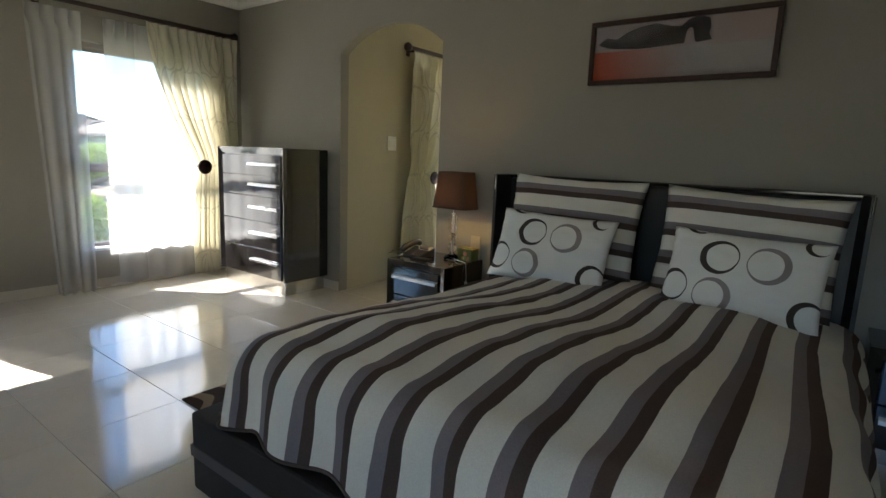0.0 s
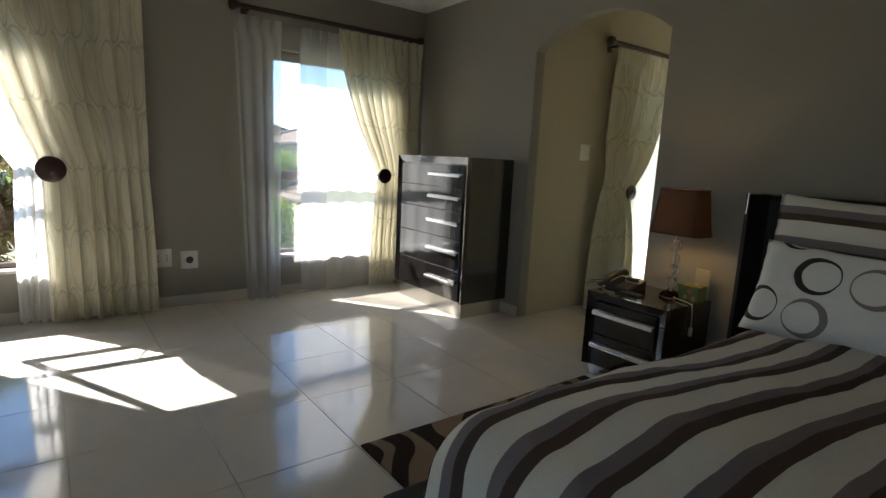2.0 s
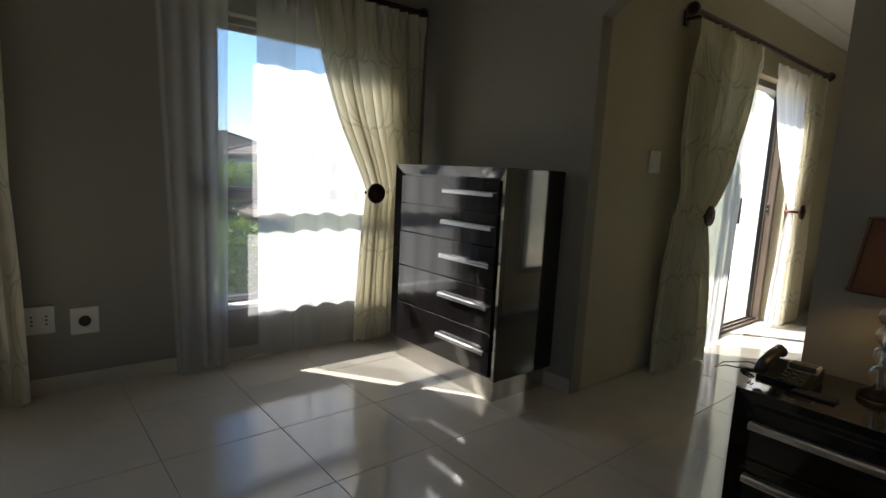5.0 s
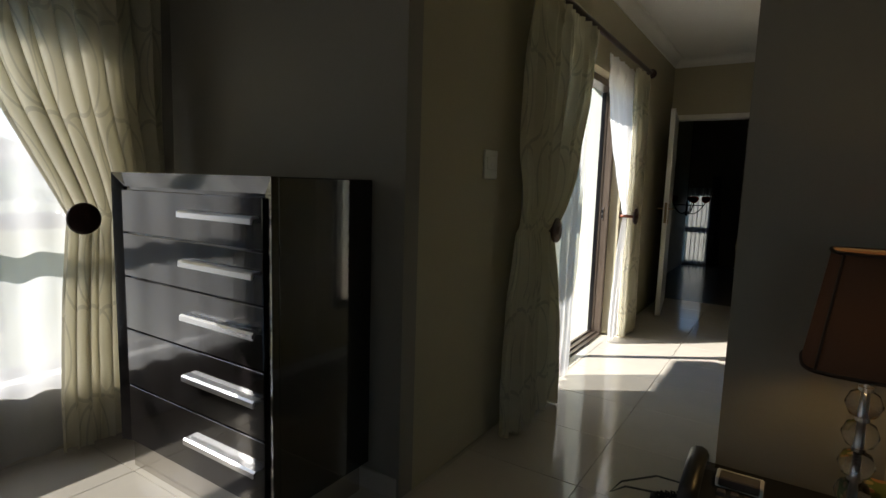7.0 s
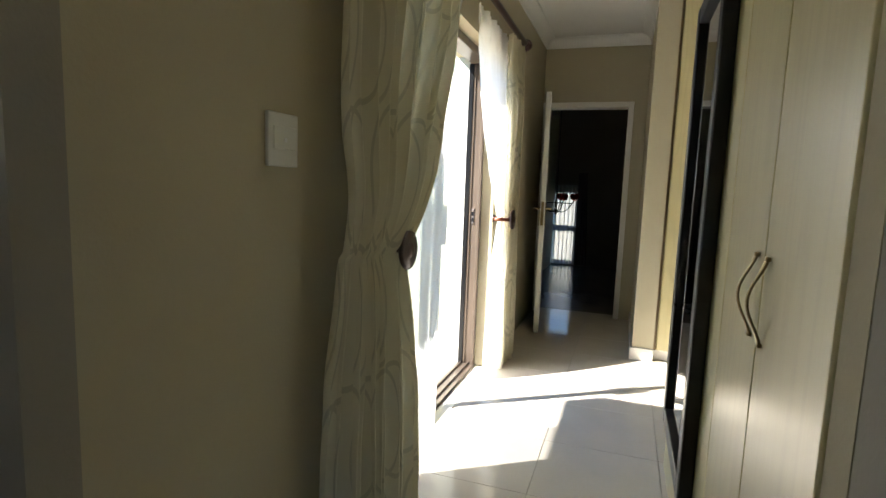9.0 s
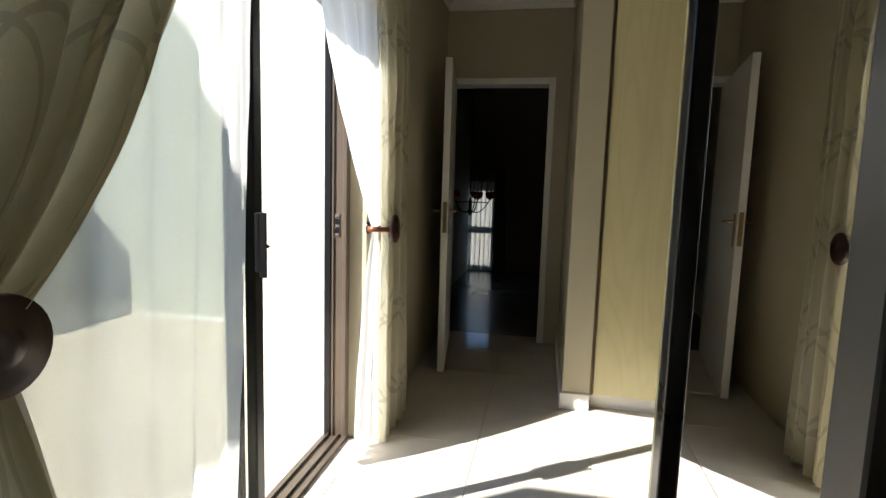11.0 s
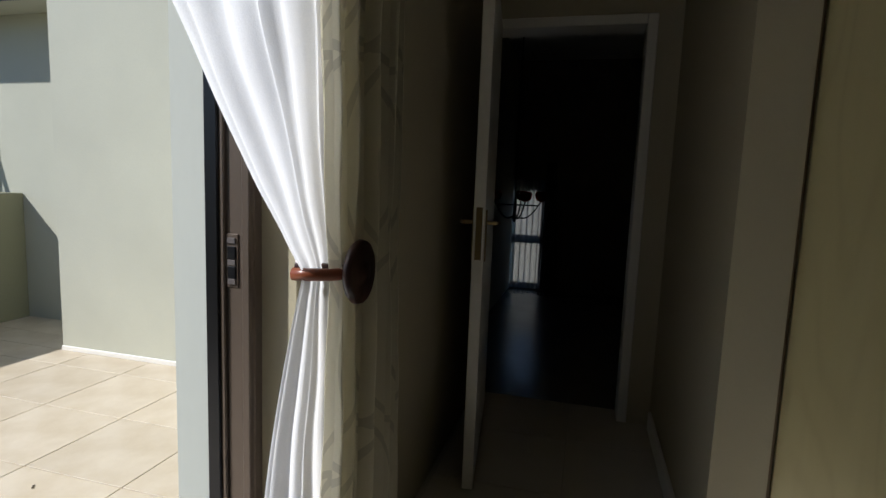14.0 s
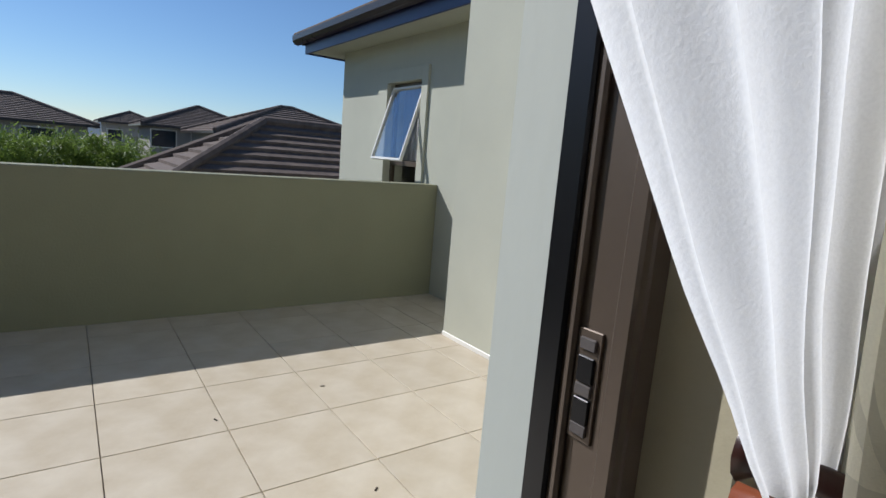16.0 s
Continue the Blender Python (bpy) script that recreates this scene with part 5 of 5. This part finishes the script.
# ---- neighbouring houses ----
def hip_house(name, x0, x1, y0, y1, eave, ridge, ground, label, courses=16, windows=()):
    """A hipped house: walls, stepped tile courses, ridge caps and windows."""
    t = thing(name, ((x0 + x1) / 2, (y0 + y1) / 2, ground), label, "house", "neighbouring houses")
    o = 0.45
    part("wall", boxes((x0 + o, x1 - o, y0 + o, y1 - o, ground, eave + 0.02)), M_FAR, t, "grey plastered walls")
    half_w = min(x1 - x0, y1 - y0) / 2
    for k in range(courses):
        a, b = half_w * k / courses, half_w * (k + 1) / courses + 0.06
        za, zb = eave + (ridge - eave) * k / courses, eave + (ridge - eave) * (k + 1) / courses
        bm = bmesh.new()
        lift = 0.05
        lo = [(x0 + a, y0 + a), (x1 - a, y0 + a), (x1 - a, y1 - a), (x0 + a, y1 - a)]
        hi = [(x0 + b, y0 + b), (x1 - b, y0 + b), (x1 - b, y1 - b), (x0 + b, y1 - b)]
        b = min(b, half_w - 0.01)
        hi = [(x0 + b, y0 + b), (x1 - b, y0 + b), (x1 - b, y1 - b), (x0 + b, y1 - b)]
        r0 = [bm.verts.new((x, y, za - 0.01)) for x, y in lo]
        r1 = [bm.verts.new((x, y, za + lift)) for x, y in lo]
        r2 = [bm.verts.new((x, y, zb + 0.012)) for x, y in hi]
        for p, q in ((r0, r1), (r1, r2)):
            for i in range(4):
                bm.faces.new((p[i], p[(i + 1) % 4], q[(i + 1) % 4], q[i]))
        part("tile_course", bm, M_ROOF, t)
    bm = bmesh.new()
    if x1 - x0 > y1 - y0:
        ends = [(x0 + half_w, (y0 + y1) / 2), (x1 - half_w, (y0 + y1) / 2)]
    else:
        ends = [((x0 + x1) / 2, y0 + half_w), ((x0 + x1) / 2, y1 - half_w)]
    tube(bm, [(*ends[0], ridge + 0.05), (*ends[1], ridge + 0.05)], 0.10, 8)
    for cx, cy in ((x0, y0), (x1, y0), (x1, y1), (x0, y1)):
        e = min(ends, key=lambda p: (p[0] - cx) ** 2 + (p[1] - cy) ** 2)
        tube(bm, [(*e, ridge + 0.05), (cx, cy, eave + 0.06)], 0.09, 8)
    part("ridge_cap", bm, M_ROOF, t, "rounded ridge caps")
    part("gutter", boxes((x0 - 0.05, x1 + 0.05, y0 - 0.05, y0 + 0.05, eave - 0.1, eave), (x0 - 0.05, x1 + 0.05, y1 - 0.05, y1 + 0.05, eave - 0.1, eave), (x1 - 0.05, x1 + 0.05, y0 + 0.05, y1 - 0.05, eave - 0.1, eave)), M_GUTTER, t)
    for y, w, z0, z1 in windows:
        wn_ = part("window", boxes((x1 - o - 0.01, x1 - o + 0.03, y - w / 2, y + w / 2, z0, z1)), M_TRIM, t)
        part("window_pane", boxes((x1 - o + 0.025, x1 - o + 0.04, y - w / 2 + 0.06, y + w / 2 - 0.06, z0 + 0.06, z1 - 0.06)), M_FARGLASS, wn_)
    return t


hip_house("neighbour_house", -16.6, -10.2, 6.1, 18.2, -0.1, 1.66, -3.2, "low house with a brown tiled hip roof", 14)
hip_house("neighbour_house", -35.0, -27.0, 11.3, 20.0, 1.7, 3.25, -3.2, "two-storey plastered house with a tiled hip roof", 14, ((13.2, 1.4, 0.7, 1.7), (16, 1.4, 0.7, 1.7)))
hip_house("neighbour_house", -42.0, -35.5, 9.5, 16.2, 1.9, 3.2, -3.2, "two-storey plastered house with a tiled hip roof", 14, ((10.6, 1.3, 0.7, 1.7), (12.6, 1.3, 0.7, 1.7)))
hip_house("neighbour_house", -56.0, -49.0, 8.2, 12.4, 2.1, 2.95, -3.2, "distant plastered house with a tiled roof", 10, ((9.2, 1.0, 0.6, 1.6),))
hip_house("neighbour_house", -42.0, -35.0, -4.5, 7.6, 1.55, 2.8, -3.2, "two-storey plastered house with a tiled hip roof", 14, ((2.0, 1.5, 0.2, 1.3), (5.2, 1.5, 0.2, 1.3)))
hip_house("neighbour_house", -30.0, -23.0, -22.0, -12.0, 1.5, 3.0, -3.2, "two-storey plastered house with a tiled hip roof", 14, ((-18, 1.4, 0.2, 1.2), (-15, 1.4, 0.2, 1.2)))
# Far hills
bm = bmesh.new()
prev = None
for k in range(120):
    a = radians(70 + k * 1.5)
    d = 1300
    zt = 15 + 22 * noise.noise((k * 0.09, 2, 0)) + 6 * noise.noise((k * 0.4, 5, 0))
    cur_ = [bm.verts.new((d * math.cos(a + math.pi / 6), d * math.sin(a + math.pi / 6), -4)), bm.verts.new((1.08 * d * math.cos(a + math.pi / 6), 1.08 * d * math.sin(a + math.pi / 6), max(zt, 4)))]
    if prev:
        bm.faces.new((prev[0], cur_[0], cur_[1], prev[1]))
    prev = cur_
structure("backdrop_hills", bm, mat("far_hill_haze", (0.10, 0.14, 0.17), 1.0, vary=0.15, scale=0.01, fine=0.05, bump=0), "blue-grey hills on the horizon", "hills")


# ---- trees ----
def tree(name, at, height, crown, clumps, leaves, material, label, seed, spread=1.0, leaf=0.09):
    """A trunk with limbs, and a crown of many small leaves in uneven clumps."""
    rnd = random.Random(seed)
    x, y, z = at
    t = thing(name, at, label, "tree", "garden trees")
    bm = bmesh.new()
    top = Vector((x + rnd.uniform(-0.2, 0.2), y + rnd.uniform(-0.2, 0.2), z + height * 0.6))
    tube(bm, [(x, y, z), (x + 0.05, y, z + height * 0.3), top], 0.09, 7)
    heads = []
    for k in range(clumps):
        a, r = rnd.uniform(0, 2 * math.pi), math.sqrt(rnd.random())
        c = Vector((x + crown * r * math.cos(a), y + crown * spread * r * math.sin(a), z + height * (1 - 0.5 * rnd.random() ** 1.4) - 0.25 * crown * r))
        heads.append((c, rnd.uniform(0.25, 0.55) * crown * 0.6))
        if k % 3 == 0:
            tube(bm, [top - Vector((0, 0, height * 0.2 * rnd.random())), (top + c) / 2 + Vector((0, 0, 0.1)), c], 0.025, 5)
    part("trunk", bm, M_BARK, t, "grey-brown trunk and limbs")
    verts, faces = [], []
    for c, r in heads:
        for _ in range(leaves // clumps):
            d = Vector((rnd.gauss(0, 1), rnd.gauss(0, 1), rnd.gauss(0, 0.8)))
            p = c + d * r * 0.55
            u = Vector((rnd.gauss(0, 1), rnd.gauss(0, 1), rnd.gauss(0, 1) + 0.8)).normalized()
            w = u.orthogonal().normalized()
            s = leaf * rnd.uniform(0.6, 1.4)
            n = len(verts)
            verts += [p - u * s, p + w * s * 0.28, p + u * s, p - w * s * 0.28]
            faces.append((n, n + 1, n + 2, n + 3))
    me = bpy.data.meshes.new("crown")
    me.from_pydata([tuple(v) for v in verts], [], faces)
    me.materials.append(material)
    cr = new("crown", me)
    cr.parent = t
    cr.matrix_parent_inverse = Matrix.Translation(-t.location)
    tagged(cr, "many small leaves", kind="stuff")
    return t


for k, (x, y, h_) in enumerate(((-17.5, 3.4, 4.2), (-18.2, 4.9, 4.3), (-17.6, 6.3, 4.4), (-18.4, 7.5, 4.2), (-19.5, 8.6, 3.9), (-18.5, 1.8, 4.6))):
    tree("tree", (x, y, -3.2), h_, 1.25, 26, 15000, M_LEAF, "feathery bright green garden tree", 40 + k, 1.0, 0.048)
for k, (x, y, h_) in enumerate(((-8.6, -0.6, 4.5), (-8.3, 0.5, 4.4), (-8.8, 1.5, 4.3), (-8.4, -1.8, 4.4))):
    tree("shrub", (x, y, -3.2), h_, 0.9, 16, 9000, M_LEAF2, "dense bronze-green garden shrub", 60 + k, 1.0, 0.055)
for k, (x, y, h_) in enumerate(((-11.5, -1.0, 6.6), (-11.0, 0.9, 6.2), (-12.0, -2.8, 6.8))):
    tree("tree", (x, y, -3.2), h_, 1.3, 16, 8000, M_LEAF, "bright green garden tree", 80 + k, 1.0, 0.09)
for k, (x, y, h_) in enumerate(((-9.8, 4.0, 3.4), (-10.4, 5.2, 3.3))):
    tree("shrub", (x, y, -3.2), h_, 0.9, 12, 4000, M_LEAF, "bright green garden shrub", 90 + k, 1.0, 0.07)


# ---- floor tiles ----
def tiles(parent, xs, ys, z, material, inside, gap, thick):
    made = {}
    for x0, x1 in zip(xs, xs[1:]):
        for y0, y1 in zip(ys, ys[1:]):
            key = inside(x0, x1, y0, y1)
            if not key:
                continue
            a0, a1, b0, b1 = key
            w, d = round(a1 - a0 - gap, 4), round(b1 - b0 - gap, 4)
            if w < 0.03 or d < 0.03:
                continue
            if (w, d) not in made:
                made[(w, d)] = mesh_of("tile", boxes((-w / 2, w / 2, -d / 2, d / 2, -thick, 0), bevel=0.0012), material)
            ob = new("tile", made[(w, d)])
            ob.parent = parent
            ob.location = ((a0 + a1) / 2, (b0 + b1) / 2, z)


def clip(regions):
    def inside(x0, x1, y0, y1):
        for rx0, rx1, ry0, ry1 in regions:
            a0, a1, b0, b1 = max(x0, rx0), min(x1, rx1), max(y0, ry0), min(y1, ry1)
            if a1 - a0 > 0.02 and b1 - b0 > 0.02:
                return a0, a1, b0, b1
        return None
    return inside


TX, TY = 0.53, 0.507
xs = [-3.08 + TX * k for k in range(-3, 11)]
ys = [1.64 + TY * k for k in range(-8, 15)]
tiles(FLOOR, xs, [y for y in ys if y < NY] + [NY + 0.0], 0.0, M_TILE, clip([(WX, EX, SY, NY)]), 0.0022, 0.006)
tiles(FLOOR, xs, [NY] + [y for y in ys if y > NY + 0.02], 0.0, M_TILE, clip([(CX, -1.5, NY, ENDY + 0.15), (-1.5, 0.5, 5.74, Y2 + 0.03)]), 0.0022, 0.006)
structure("threshold", boxes((OX, CX, SL[0], SL[1], -0.03, -0.004)), M_TILE, "tiled threshold under the sliding door", "floor")
bx = [-5.24 + 0.505 * k for k in range(-4, 6)]
by = [6.77 + 0.485 * k for k in range(-7, 7)]
tiles(BALCONY, bx, [y for y in by if y < 8.40] + [8.46], -0.02, M_BTILE, clip([(PX, OX, 3.85, 8.46)]), 0.0045, 0.012)
tiles(BALCONY, bx, [8.46, 8.71, WY], -0.02, M_BTILE, clip([(PX, -5.98, 8.46, WY)]), 0.0045, 0.012)

structure("baseboard_balcony", boxes((-5.98, OX - 0.015, 8.448, 8.46, -0.02, 0.012), bevel=0.002), M_TRIM, "pale strip along the foot of the balcony wall", "skirting")
for x, y, a in ((-5.36, 6.74, 20), (-5.5, 7.32, 70), (-4.55, 7.15, 130), (-5.9, 5.6, 10)):
    lf_ = boxes((-0.012, 0.012, -0.004, 0.004, 0, 0.004), bevel=0.0015)
    placed(solid("dry_leaf", lf_, M_BARK, "small dry brown leaf on the balcony tiles", "leaf", "dry leaves"), pose(x, y, -0.0195, 0, 0, a))
